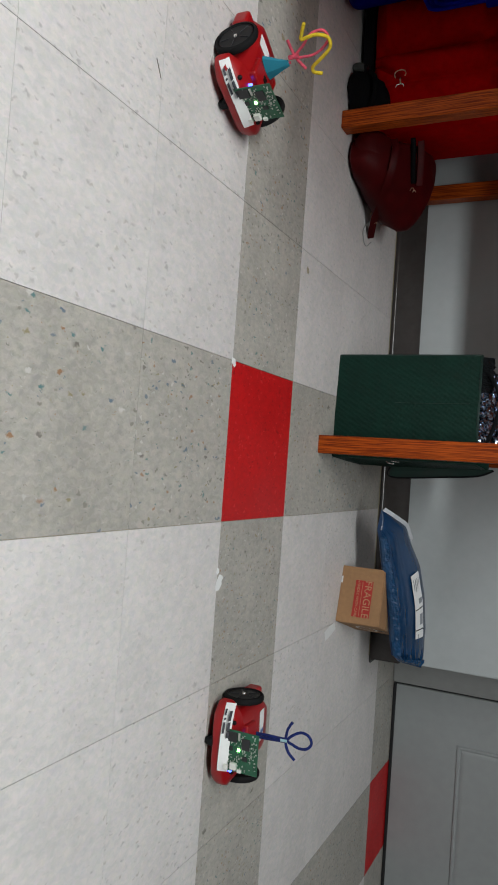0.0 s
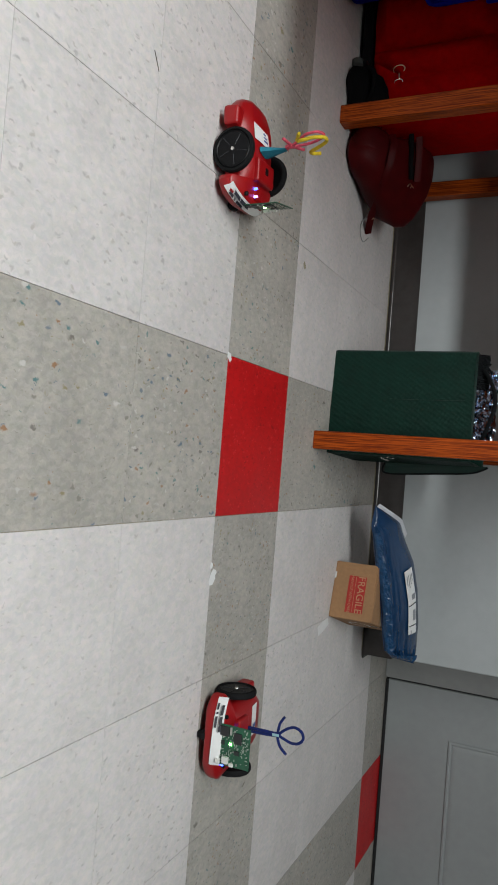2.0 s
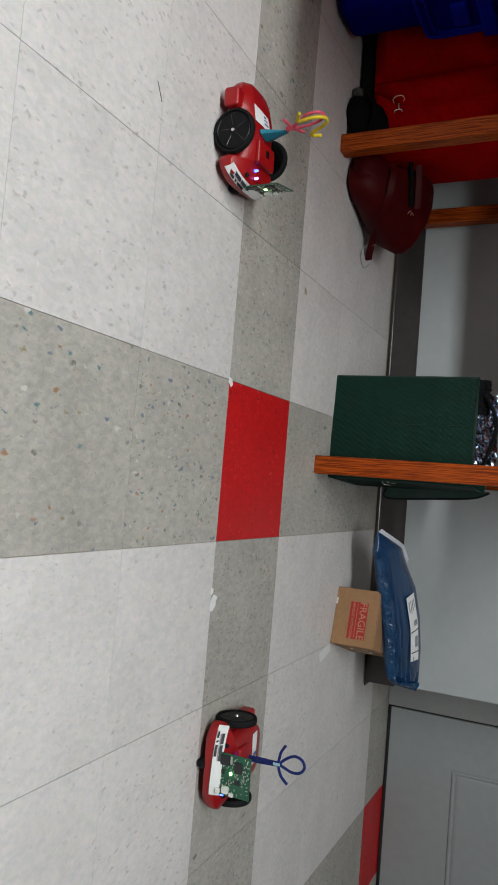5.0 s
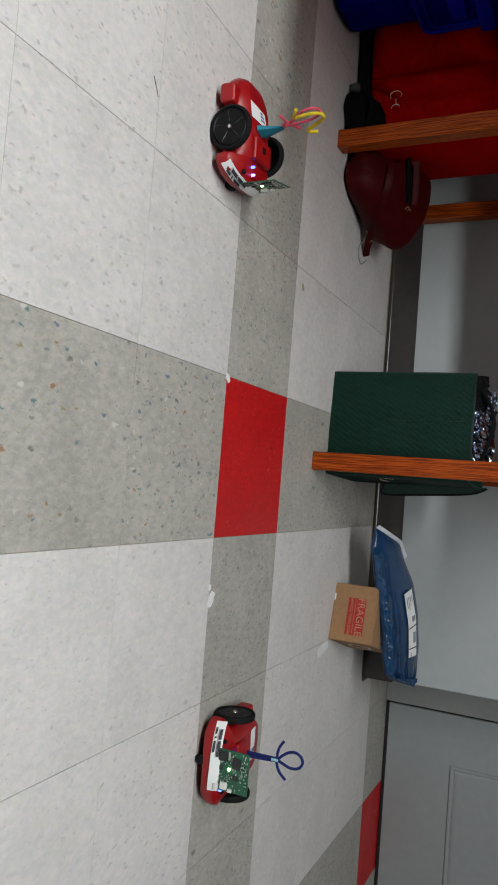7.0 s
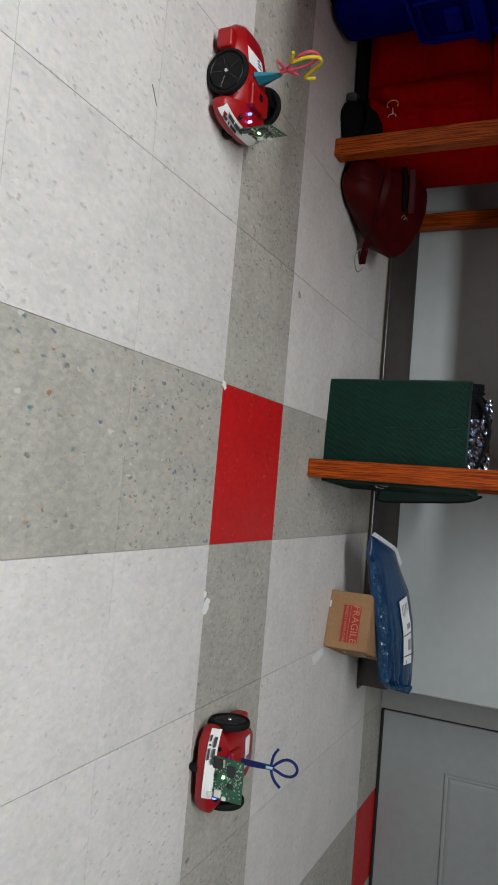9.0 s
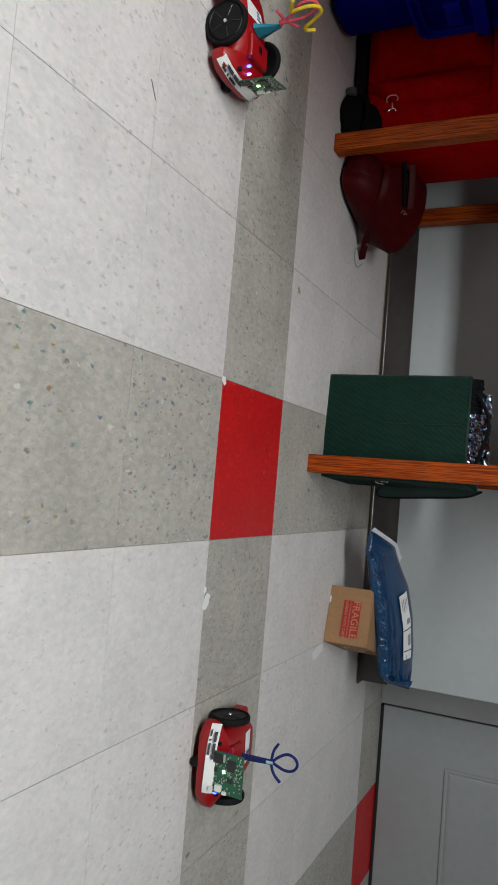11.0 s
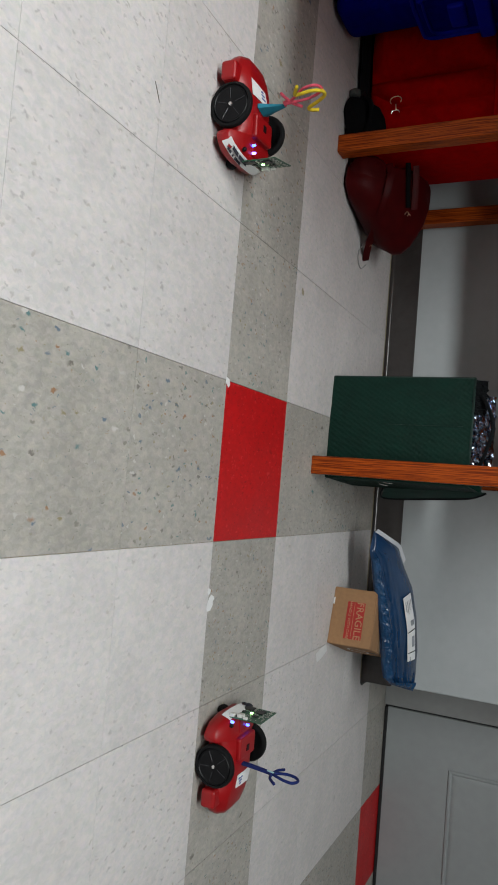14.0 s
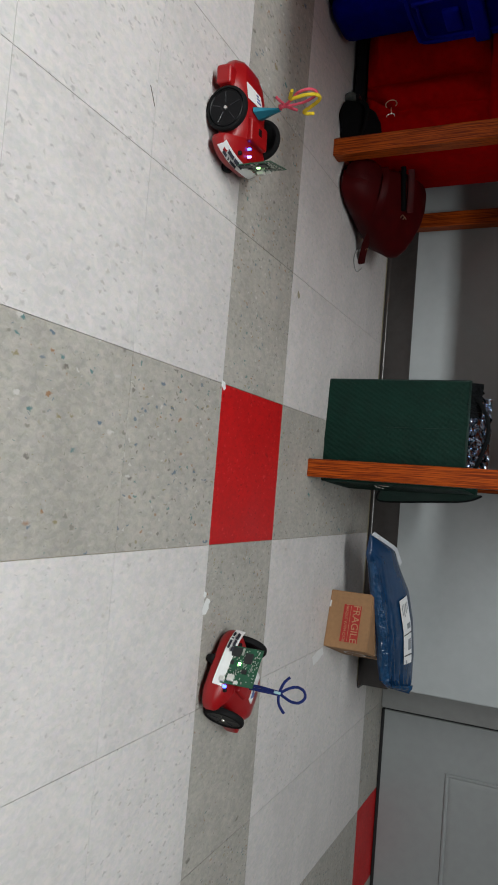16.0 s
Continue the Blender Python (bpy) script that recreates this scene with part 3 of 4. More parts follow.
def navy_figure(r):
    """A stick figure of fuzzy wire on the robot's back: two legs, two arms and a loop for a head."""
    x = -0.018
    for d in (-0.003, 0.003):
        part("figure_leg", tube([(x + 0.004, d, 0.060), (x + 0.002, d, 0.09), (x - 0.002, d * 0.6, 0.126)], 0.0029), FUZZ_BLUE, r, "navy fuzzy wire", True)
    part("figure_arm", tube([(x - 0.002, 0.0, 0.122), (x - 0.003, -0.016, 0.124), (x - 0.003, -0.025, 0.127), (x - 0.004, -0.036, 0.134)], 0.0027), FUZZ_BLUE, r, "navy fuzzy wire", True)
    part("figure_arm", tube([(x - 0.002, 0.0, 0.122), (x - 0.003, 0.014, 0.125), (x - 0.003, 0.024, 0.131), (x - 0.004, 0.034, 0.142)], 0.0027), FUZZ_BLUE, r, "navy fuzzy wire", True)
    part("figure_head", tube([(x - 0.002, -0.001, 0.126), (x - 0.003, -0.014, 0.139), (x - 0.005, -0.020, 0.154), (x - 0.006, -0.015, 0.168), (x - 0.006, -0.003, 0.173), (x - 0.006, 0.008, 0.165), (x - 0.004, 0.010, 0.151), (x - 0.003, 0.006, 0.138)], 0.0027, closed=True), FUZZ_BLUE, r, "navy fuzzy wire loop", True)
    part("front_led", disc([(0.003, -0.003), (0.003, 0.001), (0.002, 0.003), (0.0006, 0.0037)], (0.073, 0.040, 0.0535), "z", 16), LED_BLUE, r, "lit blue led", True)
    part("wrap", tube([(x, 0, 0.113), (x - 0.001, 0, 0.119), (x - 0.002, 0, 0.126)], 0.0038), AQUA_TAPE, r, "pale aqua tape wrap", True)


def pink_figure(r):
    """A pink wire figure with yellow wire hair and a teal paper skirt."""
    x = -0.020
    part("figure_leg", tube([(x + 0.002, -0.004, 0.058), (x, -0.002, 0.08), (x, 0.0, 0.11)], 0.0024), FUZZ_PINK, r, "pink fuzzy wire", True)
    part("figure_leg", tube([(x + 0.002, 0.004, 0.058), (x, 0.002, 0.08), (x, 0.0, 0.11)], 0.0024), FUZZ_PINK, r, "pink fuzzy wire", True)
    part("skirt", loft([[(x + dx * k, dy * k, z) for dx, dy in ((0.012, 0.004), (0.006, 0.022), (0.0, 0.024), (-0.003, 0.018), (-0.004, 0.0), (-0.003, -0.016), (0.0, -0.022), (0.007, -0.020))] for z, k in ((0.064, 1.0), (0.078, 0.74), (0.093, 0.46), (0.107, 0.24))]), TEAL_PAPER, r, "teal folded paper skirt")
    part("torso", tube([(x, -0.009, 0.110), (x, -0.010, 0.118), (x, -0.009, 0.128)], 0.0042), FUZZ_PINK, r, "pink fuzzy wire", True)
    part("figure_arm", tube([(x, -0.009, 0.122), (x - 0.002, -0.023, 0.118), (x - 0.003, -0.039, 0.116)], 0.0026), FUZZ_PINK, r, "pink fuzzy wire", True)
    part("figure_arm", tube([(x, -0.009, 0.122), (x - 0.001, 0.003, 0.126), (x - 0.002, 0.017, 0.133)], 0.0026), FUZZ_PINK, r, "pink fuzzy wire", True)
    part("figure_head", tube([(x, -0.009, 0.120), (x - 0.003, -0.025, 0.140), (x - 0.005, -0.041, 0.158), (x - 0.006, -0.043, 0.180), (x - 0.006, -0.027, 0.186), (x - 0.005, -0.013, 0.172), (x - 0.004, -0.005, 0.154), (x - 0.002, -0.005, 0.136)], 0.0024, closed=True), FUZZ_PINK, r, "pink fuzzy wire loop", True)
    part("hair", tube([(x + 0.003, -0.066, 0.156), (x + 0.004, -0.052, 0.148), (x + 0.004, -0.040, 0.143), (x + 0.004, -0.042, 0.156), (x + 0.002, -0.042, 0.172), (x, -0.032, 0.188), (x, -0.014, 0.186), (x + 0.003, 0.002, 0.164), (x + 0.004, 0.012, 0.149), (x + 0.004, 0.022, 0.148), (x + 0.003, 0.028, 0.162)], 0.0031), FUZZ_YELLOW, r, "bright yellow fuzzy wire hair", True)


robot_pink = robot("robot", "red wheeled robot carrying a pink wire figure with yellow hair", 0.0, 8)
pink_figure(robot_pink)
robot_navy = robot("robot", "red wheeled robot carrying a navy wire stick figure", 1.0, 0)
navy_figure(robot_navy)


# ---- under and beside the table ----
def table():
    t = tagged(holder("table", pose(0, 0, 0)), "orange-stained oak table with square legs by the wall", "table")
    for x0, y0 in ((0.108, 0.495), (-0.716, 0.505), (0.108, 1.03), (-0.706, 1.03), (-2.55, 0.50), (-2.55, 1.03)):
        part("leg", box((x0, y0, 0.0), (x0 + 0.045, y0 + 0.045, 0.70), 0.003), OAK, t)
    part("tabletop", box((-2.6, 0.46, 0.70), (0.19, 1.105, 0.735), 0.004), OAK_TOP, t)
    for lo, hi in (((-0.669, 0.512, 0.668), (0.106, 0.532, 0.699)), ((-0.659, 1.045, 0.668), (0.106, 1.065, 0.699))):
        part("apron", box(lo, hi, 0.002), OAK_TOP, t)


table()


def shade_table():
    """A deeper unseen table added against the first, only to shade the suitcases' corner."""
    t = tagged(holder("table", pose(0, 0, 0)), "unseen oak side table added to shade the suitcases", "table")
    for x0, y0 in ((-2.55, 0.38), (-1.62, -0.40), (-2.55, -0.40)):
        part("leg", box((x0, y0, 0.0), (x0 + 0.045, y0 + 0.045, 0.70), 0.003), OAK, t)
    part("tabletop", box((-2.6, -0.47, 0.70), (-0.56, 0.455, 0.735), 0.004), OAK_TOP, t)


shade_table()


def green_bag():
    g = tagged(holder("shopping_bag", pose(-0.111, 0.622, 0, 0, 0, -3)), "dark green insulated shopping bag with a foil lining", "bag")
    w, d, h = 0.268, 0.23, 0.362

    def face(a, b, bulge, nrm):
        rows = []
        for j in range(13):
            z = h * j / 12
            row = []
            for i in range(13):
                s = i / 12
                p = Vector(a).lerp(Vector(b), s)
                wob = 0.003 * noise.noise(Vector((p.x * 22, p.y * 22, z * 16)))
                off = bulge * math.sin(math.pi * s) * math.sin(math.pi * min(1, 0.15 + z / h * 0.85)) + wob * math.sin(math.pi * s)
                row.append((p.x + nrm[0] * off, p.y + nrm[1] * off, z))
            rows.append(row)
        return sheet(rows, 0.002)

    part("seam", tube([(w * 0.45, -0.0050, 0.09), (w * 0.46, -0.0088, 0.2), (w * 0.45, -0.0055, h - 0.02)], 0.0006, 6), GREEN_TRIM, g, "", True)
    part("front_panel", face((0, 0, 0), (w, 0, 0), 0.006, (0, -1)), GREEN_CLOTH, g, "", True)
    part("back_panel", face((w, d, 0), (0, d, 0), 0.006, (0, 1)), GREEN_CLOTH, g, "", True)
    part("side_panel", face((w, 0, 0), (w, d, 0), -0.012, (1, 0)), GREEN_CLOTH, g, "", True)
    part("side_panel", face((0, d, 0), (0, 0, 0), -0.012, (-1, 0)), GREEN_CLOTH, g, "", True)
    part("base", box((0.002, 0.002, 0.0005), (w - 0.002, d - 0.002, 0.006)), GREEN_TRIM, g)
    for x, y in ((0, 0), (w, 0), (w, d), (0, d)):
        part("corner_binding", tube([(x, y, 0.003), (x, y, h * 0.5), (x, y, h)], 0.0026, 8), GREEN_TRIM, g, "", True)
    part("rim_binding", tube([(0, 0, h), (w * 0.5, 0, h), (w, 0, h), (w, d * 0.5, h), (w, d, h), (w * 0.5, d, h), (0, d, h), (0, d * 0.5, h)], 0.0032, 8, True, smooth_steps=1), GREEN_TRIM, g, "", True)
    part("bottom_binding", tube([(0, 0, 0.004), (w * 0.5, 0, 0.004), (w, 0, 0.004), (w, d * 0.5, 0.004), (w, d, 0.004)], 0.0026, 8, smooth_steps=1), GREEN_TRIM, g, "", True)

    def lining(x0, x1, y, z0, z1, amp):
        rows = []
        for j in range(8):
            t = j / 7
            rows.append([(x0 + (x1 - x0) * i / 26, y + amp * noise.noise(Vector((i * 0.6, j * 0.9, 2.0))) + 0.012 * t, z0 + (z1 - z0) * t + 0.006 * noise.noise(Vector((i * 0.5, 5.0, j)))) for i in range(27)])
        return sheet(rows, 0.001)

    part("lining", lining(0.07, w - 0.050, 0.006, h - 0.01, h + 0.032, 0.009), FOIL, g, "crinkled silver foil lining folded over the rim")
    part("lining", lining(0.004, w - 0.060, d - 0.03, h - 0.01, h + 0.028, 0.009), FOIL, g, "crinkled silver foil lining folded over the rim")
    part("flap", lining(0.004, 0.09, 0.0, h - 0.004, h + 0.03, 0.006), BLACK_WEB, g, "black cloth edge at the rim")
    # a webbing loop hanging down beside the bag, narrow at the rim and open at the bottom
    hs = []
    for i in range(17):
        t = i / 16
        z = h + 0.028 - 0.262 * t
        hs.append([(w + 0.003 + 0.006 * t, 0.120, z), (w + 0.006 + 0.014 * t ** 0.6, 0.128, z - 0.004), (w + 0.009 + 0.029 * t ** 0.55, 0.134 - 0.01 * t, z - 0.006)])
    part("handle", sheet(hs, 0.002), GREEN_TRIM, g, "dark webbing handle hanging down the side", True)
    part("handle_edge", tube([(w + 0.004, 0.118, h + 0.03), (w + 0.020, 0.122, h - 0.01), (w + 0.029, 0.122, h - 0.10), (w + 0.037, 0.122, h - 0.232), (w + 0.010, 0.116, h - 0.236)], 0.0022, 8), BLACK_WEB, g, "", True)
    part("handle", tube([(0.03, 0.02, h), (0.06, -0.004, h + 0.03), (0.12, -0.008, h + 0.05), (0.2, 0.0, h + 0.03), (0.24, 0.02, h)], 0.005, 8), BLACK_WEB, g, "black webbing handle", True)
    part("zip_pull", tube([(w + 0.004, 0.008, 0.178), (w + 0.003, 0.007, 0.160), (w - 0.001, 0.007, 0.148), (w + 0.003, 0.006, 0.143), (w + 0.008, 0.006, 0.150), (w + 0.010, 0.007, 0.166)], 0.0011, 8), STEEL, g, "small steel ring", True)


green_bag()


def blob(name, sections, material, parent, label="", n=28, power=2.6, amp=0.006, seed=1.0):
    """A soft body: superellipse rings (x centre, y centre, z, half x, half y) with creases."""
    secs = []
    for cx, cy, z, hx, hy in sections:
        ring = []
        for k in range(n):
            a = 2 * math.pi * k / n
            c, s = math.cos(a), math.sin(a)
            px = math.copysign(abs(c) ** (2 / power), c) * hx
            py = math.copysign(abs(s) ** (2 / power), s) * hy
            w = 1 + amp * 12 * noise.noise(Vector((px * 14 + seed, py * 14, z * 16)))
            ring.append((cx + px * w, cy + py * w, z + amp * noise.noise(Vector((px * 20, py * 20 + seed, z)))))
        secs.append(ring)
    return part(name, loft(secs), material, parent, label, True)


def quad_ring(corners, z, n=72, power=3.4, amp=0.010, seed=0.0):
    """A rounded four-cornered ring: a superellipse laid into the corners, front left first, with soft creases."""
    a, b, c, d = (Vector((x, y, z)) for x, y in corners)
    ring = []
    for k in range(n):
        w = 2 * math.pi * k / n
        u = 0.5 + 0.5 * math.copysign(abs(math.cos(w)) ** (2 / power), math.cos(w))
        v = 0.5 + 0.5 * math.copysign(abs(math.sin(w)) ** (2 / power), math.sin(w))
        p = a.lerp(b, u).lerp(d.lerp(c, u), v)
        mid = (a + b + c + d) / 4
        p += (p - mid).normalized() * amp * noise.noise(Vector((p.x * 16 + seed, p.y * 13, p.z * 22)))
        ring.append(p)
    return ring


def handbag():
    h = tagged(holder("handbag", pose(-0.62, 0.68, 0)), "slouching oxblood leather handbag with metal buckles", "handbag")

    def ring(corners, z, seed=0.0):
        return [(p.x + 0.62, p.y - 0.68, p.z) for p in quad_ring(corners, z, seed=seed)]

    shape = [(0.002, (-0.675, 0.585), (-0.606, 0.568), (-0.548, 0.78), (-0.675, 0.79)), (0.012, (-0.688, 0.568), (-0.592, 0.558), (-0.532, 0.79), (-0.688, 0.81)),
             (0.035, (-0.690, 0.562), (-0.586, 0.556), (-0.490, 0.806), (-0.690, 0.83)), (0.060, (-0.690, 0.566), (-0.584, 0.563), (-0.472, 0.812), (-0.690, 0.84)),
             (0.085, (-0.690, 0.582), (-0.586, 0.588), (-0.460, 0.815), (-0.690, 0.84)), (0.110, (-0.690, 0.610), (-0.598, 0.625), (-0.464, 0.812), (-0.690, 0.84)),
             (0.132, (-0.690, 0.645), (-0.606, 0.658), (-0.484, 0.808), (-0.690, 0.84)), (0.150, (-0.690, 0.680), (-0.620, 0.690), (-0.516, 0.808), (-0.690, 0.84)),
             (0.166, (-0.690, 0.715), (-0.640, 0.722), (-0.560, 0.808), (-0.690, 0.835)), (0.176, (-0.685, 0.745), (-0.655, 0.750), (-0.610, 0.806), (-0.685, 0.825))]
    part("body", loft([ring(q[1:], q[0]) for q in shape]), LEATHER, h, "soft oxblood leather body", True)
    # front pocket, bulging over the fold of the body
    blob("pocket", [(-0.035, -0.098, 0.020, 0.022, 0.018), (-0.034, -0.096, 0.036, 0.036, 0.028), (-0.033, -0.088, 0.058, 0.041, 0.032), (-0.033, -0.074, 0.080, 0.038, 0.028), (-0.034, -0.060, 0.096, 0.026, 0.018), (-0.034, -0.054, 0.102, 0.010, 0.008)], LEATHER, h, "soft front pocket", n=48, power=2.4, amp=0.008, seed=4.0)

    def strip(name, pts, width, label):
        rows = []
        pts = [Vector(p) + 0.013 * Vector((0.37, -0.90, 0.26)) for p in pts]
        for k, p in enumerate(pts):
            q = Vector(pts[min(k + 1, len(pts) - 1)]) - Vector(pts[max(k - 1, 0)])
            side = q.cross(Vector((-0.45, 0.72, -0.45))).normalized() * width / 2
            rows.append([Vector(p) - side, Vector(p) + Vector((0.001, -0.002, 0.001)), Vector(p) + side])
        return part(name, sheet(rows, 0.0035), LEATHER, h, label, True)

    strip("strap", BAG_STRAP, 0.020, "wide leather strap over the side")
    strip("top_strap", BAG_TOP_STRAP, 0.018, "leather strap along the opening")
    # Black rod laid in for the shade between the bag's panels.
    part("opening", tube(BAG_SLOT, 0.007, 8), BLACK_CLOTH_AND_SHADE, h, "black strip for the shade inside the open bag", True)
    part("strap_loop", tube([(0.095, 0.085, 0.020), (0.130, 0.060, 0.004), (0.160, 0.062, 0.003), (0.172, 0.092, 0.003), (0.150, 0.128, 0.006)], 0.0012, 8), FRAME_PAINT, h, "thin grey cord loop on the floor", True)
    for x, y, z, k in BAG_BUCKLES:
        part("buckle", tube([(x, y, z - 0.009 * k), (x - 0.010 * k, y - 0.003, z + 0.001), (x + 0.003 * k, y - 0.002, z + 0.010 * k)], 0.0011, 8), BRASS, h, "pale metal buckle", True)


BAG_STRAP = [(-0.062, -0.052, 0.104), (-0.033, -0.060, 0.114), (0.015, -0.057, 0.107), (0.053, -0.031, 0.088), (0.083, 0.020, 0.058), (0.103, 0.062, 0.032), (0.125, 0.100, 0.014), (0.137, 0.130, 0.003)]
BAG_TOP_STRAP = [(-0.072, 0.000, 0.163), (-0.055, 0.008, 0.163), (-0.035, 0.018, 0.162), (0.0, 0.031, 0.159), (0.030, 0.046, 0.155)]
BAG_SLOT = [(-0.070, -0.026, 0.148), (-0.040, -0.016, 0.149), (-0.011, -0.005, 0.147), (0.032, 0.021, 0.144)]
BAG_BUCKLES = [(0.094, 0.060, 0.028, 1.0), (0.118, 0.068, 0.034, 0.4), (0.049, 0.028, 0.141, 0.7), (0.053, 0.030, 0.146, 0.5)]
handbag()


def black_bag():
    b = tagged(holder("duffel_bag", pose(-0.779, 0.556, 0, 0, 0, 3)), "limp black cloth bag slumped between suitcase and table leg", "bag")
    blob("body", [(0, 0, 0.003, 0.048, 0.024), (0, 0, 0.012, 0.056, 0.030), (0.002, 0.0, 0.035, 0.056, 0.031), (0.008, 0.004, 0.06, 0.050, 0.027), (0.016, 0.008, 0.085, 0.038, 0.020), (0.020, 0.012, 0.098, 0.018, 0.009)], BLACK_CLOTH_AND_SHADE, b, "black slack cloth", amp=0.014, n=48)
    part("strap", tube([(-0.045, -0.014, 0.055), (-0.02, -0.030, 0.075), (0.02, -0.030, 0.075), (0.05, -0.014, 0.055)], 0.006, 8), BLACK_CLOTH_AND_SHADE, b, "", True)


black_bag()


def clasp():
    c = tagged(holder("strap_clip", pose(-0.778, 0.505, 0.145, 0, -90, 0) @ Matrix.Scale(0.75, 4)), "bright metal swivel clip hanging on a suitcase strap", "clip")
    part("hook", tube([(-0.016, 0, 0.0), (-0.020, 0, 0.012), (-0.010, 0, 0.022), (0.008, 0, 0.022), (0.018, 0, 0.012), (0.015, 0, 0.002)], 0.0016, 8), BRASS, c, "", True)
    part("swivel", tube([(0.0, 0, -0.003), (0.001, 0, -0.014), (0.002, 0, -0.022)], 0.0022, 8), BRASS, c, "", True)
    part("ring", tube([(-0.013, 0, -0.034), (-0.008, 0, -0.025), (0.010, 0, -0.025), (0.014, 0, -0.034)], 0.0018, 8), STEEL, c, "", True)


def case_shell(s, w, d, h, lift, cloth):
    """The padded body on its tray, with casters where it stands high enough."""
    part("body", box((0, 0, lift), (w, d, h), 0.028, 4), cloth, s, "", True)
    low = 0.012 if lift > 0.02 else 0.001
    part("base_tray", box((0.006, -0.012 if lift > 0.02 else 0.01, low), (w - (0.006 if lift > 0.02 else 0.05), d - 0.01, lift + 0.004), 0.004), BLACK_PLASTIC, s, "black moulded base")
    for x in (0.05, w - 0.05) if lift > 0.02 else ():
        for y in (-0.002, d - 0.03):
            wh = part("wheel", disc([(0.018, -0.011), (0.021, -0.008), (0.021, 0.008), (0.018, 0.011)], (x, y, 0.0215), "x", 20), RUBBER, s, "black caster", True)
            part("fork", box((x - 0.016, y - 0.014, 0.024), (x + 0.016, y + 0.014, lift + 0.006), 0.004), BLACK_PLASTIC, wh)


def soft_suitcase():
    """A soft case whose padded front hangs in three upright folds."""
    s = tagged(holder("suitcase", pose(-1.10, 0.615, 0, 0, 0, 1)), "red cloth suitcase with padded upright folds on casters", "suitcase", "suitcases under the table")
    w, d, h, lift = 0.395, 0.25, 0.62, 0.034
    case_shell(s, w, d, h, lift, RED_CASE)
    creases = ((0.0, 0.198, 0.066), (0.198, 0.274, 0.034), (0.274, 0.392, 0.012))
    for a, b, deep in creases:
        rows = []
        for j in range(25):
            v = j / 24
            z = lift + 0.012 + (0.362 - lift - 0.012) * v
            ends = min(1.0, 6 * v + 0.25, 6 * (1 - v) + 0.25)
            cutin = 0.05 * max(0.0, 1 - v * 4) if b > 0.25 else 0.0
            rows.append([(a + (b - cutin - a) * i / 16, 0.002 - deep * ends * math.sin(math.pi * i / 16) ** 0.6 - 0.002 * noise.noise(Vector((a * 30 + i * 0.2, 0, z * 9))), z) for i in range(17)])
        part("padded_fold", sheet(rows, 0.003), RED_CASE, s, "", True)
    part("top_pocket", box((0.004, -0.045, 0.368), (w - 0.004, 0.004, h - 0.03), 0.014, 3), RED_CASE, s, "", True)
    part("foot", disc([(0.010, -0.010), (0.0155, -0.006), (0.0155, 0.006), (0.010, 0.010)], (0.245, -0.052, 0.0160), "x", 20), CASTER_GREY, s, "worn grey caster", True)
    part("foot_bracket", box((0.238, -0.055, 0.020), (0.252, -0.006, 0.040), 0.004), BLACK_PLASTIC, s)


def framed_suitcase():
    """A case with a proud pocket edged by two runs of piping."""
    s = tagged(holder("suitcase", pose(-1.466, 0.372, 0)), "royal blue cloth suitcase with a double-piped pocket", "suitcase", "suitcases under the table")
    w, d, h, lift = 0.51, 0.135, 0.64, 0.010
    case_shell(s, w, d, h, lift, BLUE_CASE)
    part("pocket", box((w - 0.004, -0.030, 0.205), (w + 0.016, 0.148, 0.60), 0.009, 4), BLUE_CASE, s, "", True)
    for inset, x, r in ((0.004, w + 0.012, 0.0062), (0.026, w + 0.018, 0.0042)):
        y0, y1, z0, z1 = -0.034 + inset, 0.158 - inset, 0.199 + inset, 0.60 - inset
        part("pocket_piping", tube([(x, y0 + 0.02, z0), (x, y1 - 0.03, z0), (x, y1 - 0.008, z0 + 0.007), (x, y1, z0 + 0.030), (x, y1, z0 + 0.09), (x, y1, z1 - 0.03), (x, y1 - 0.02, z1), (x, y0 + 0.02, z1), (x, y0, z1 - 0.02), (x, y0, z0 + 0.02)], r, 8, True, smooth_steps=8), BLUE_PIPING, s, "", True)
    part("inner_panel", box((w + 0.010, 0.030, 0.275), (w + 0.026, 0.110, 0.315), 0.006, 3), BLUE_PIPING, s, "", True)
    part("strap", box((w + 0.008, -0.02, 0.335), (w + 0.030, 0.164, 0.372), 0.007, 3), BLUE_PIPING, s, "wide bright blue strap")


soft_suitcase()
framed_suitcase()
clasp()


def text_mesh(body, size, depth=0.0004):
    cu = bpy.data.curves.new("lettering", "FONT")
    cu.body, cu.size, cu.extrude, cu.align_x, cu.align_y = body, size, depth, "CENTER", "CENTER"
    ob = bpy.data.objects.new("lettering", cu)
    scene.collection.objects.link(ob)
    bpy.context.view_layer.update()
    me = bpy.data.meshes.new_from_object(ob.evaluated_get(bpy.context.evaluated_depsgraph_get()))
    bpy.data.objects.remove(ob)
    return me


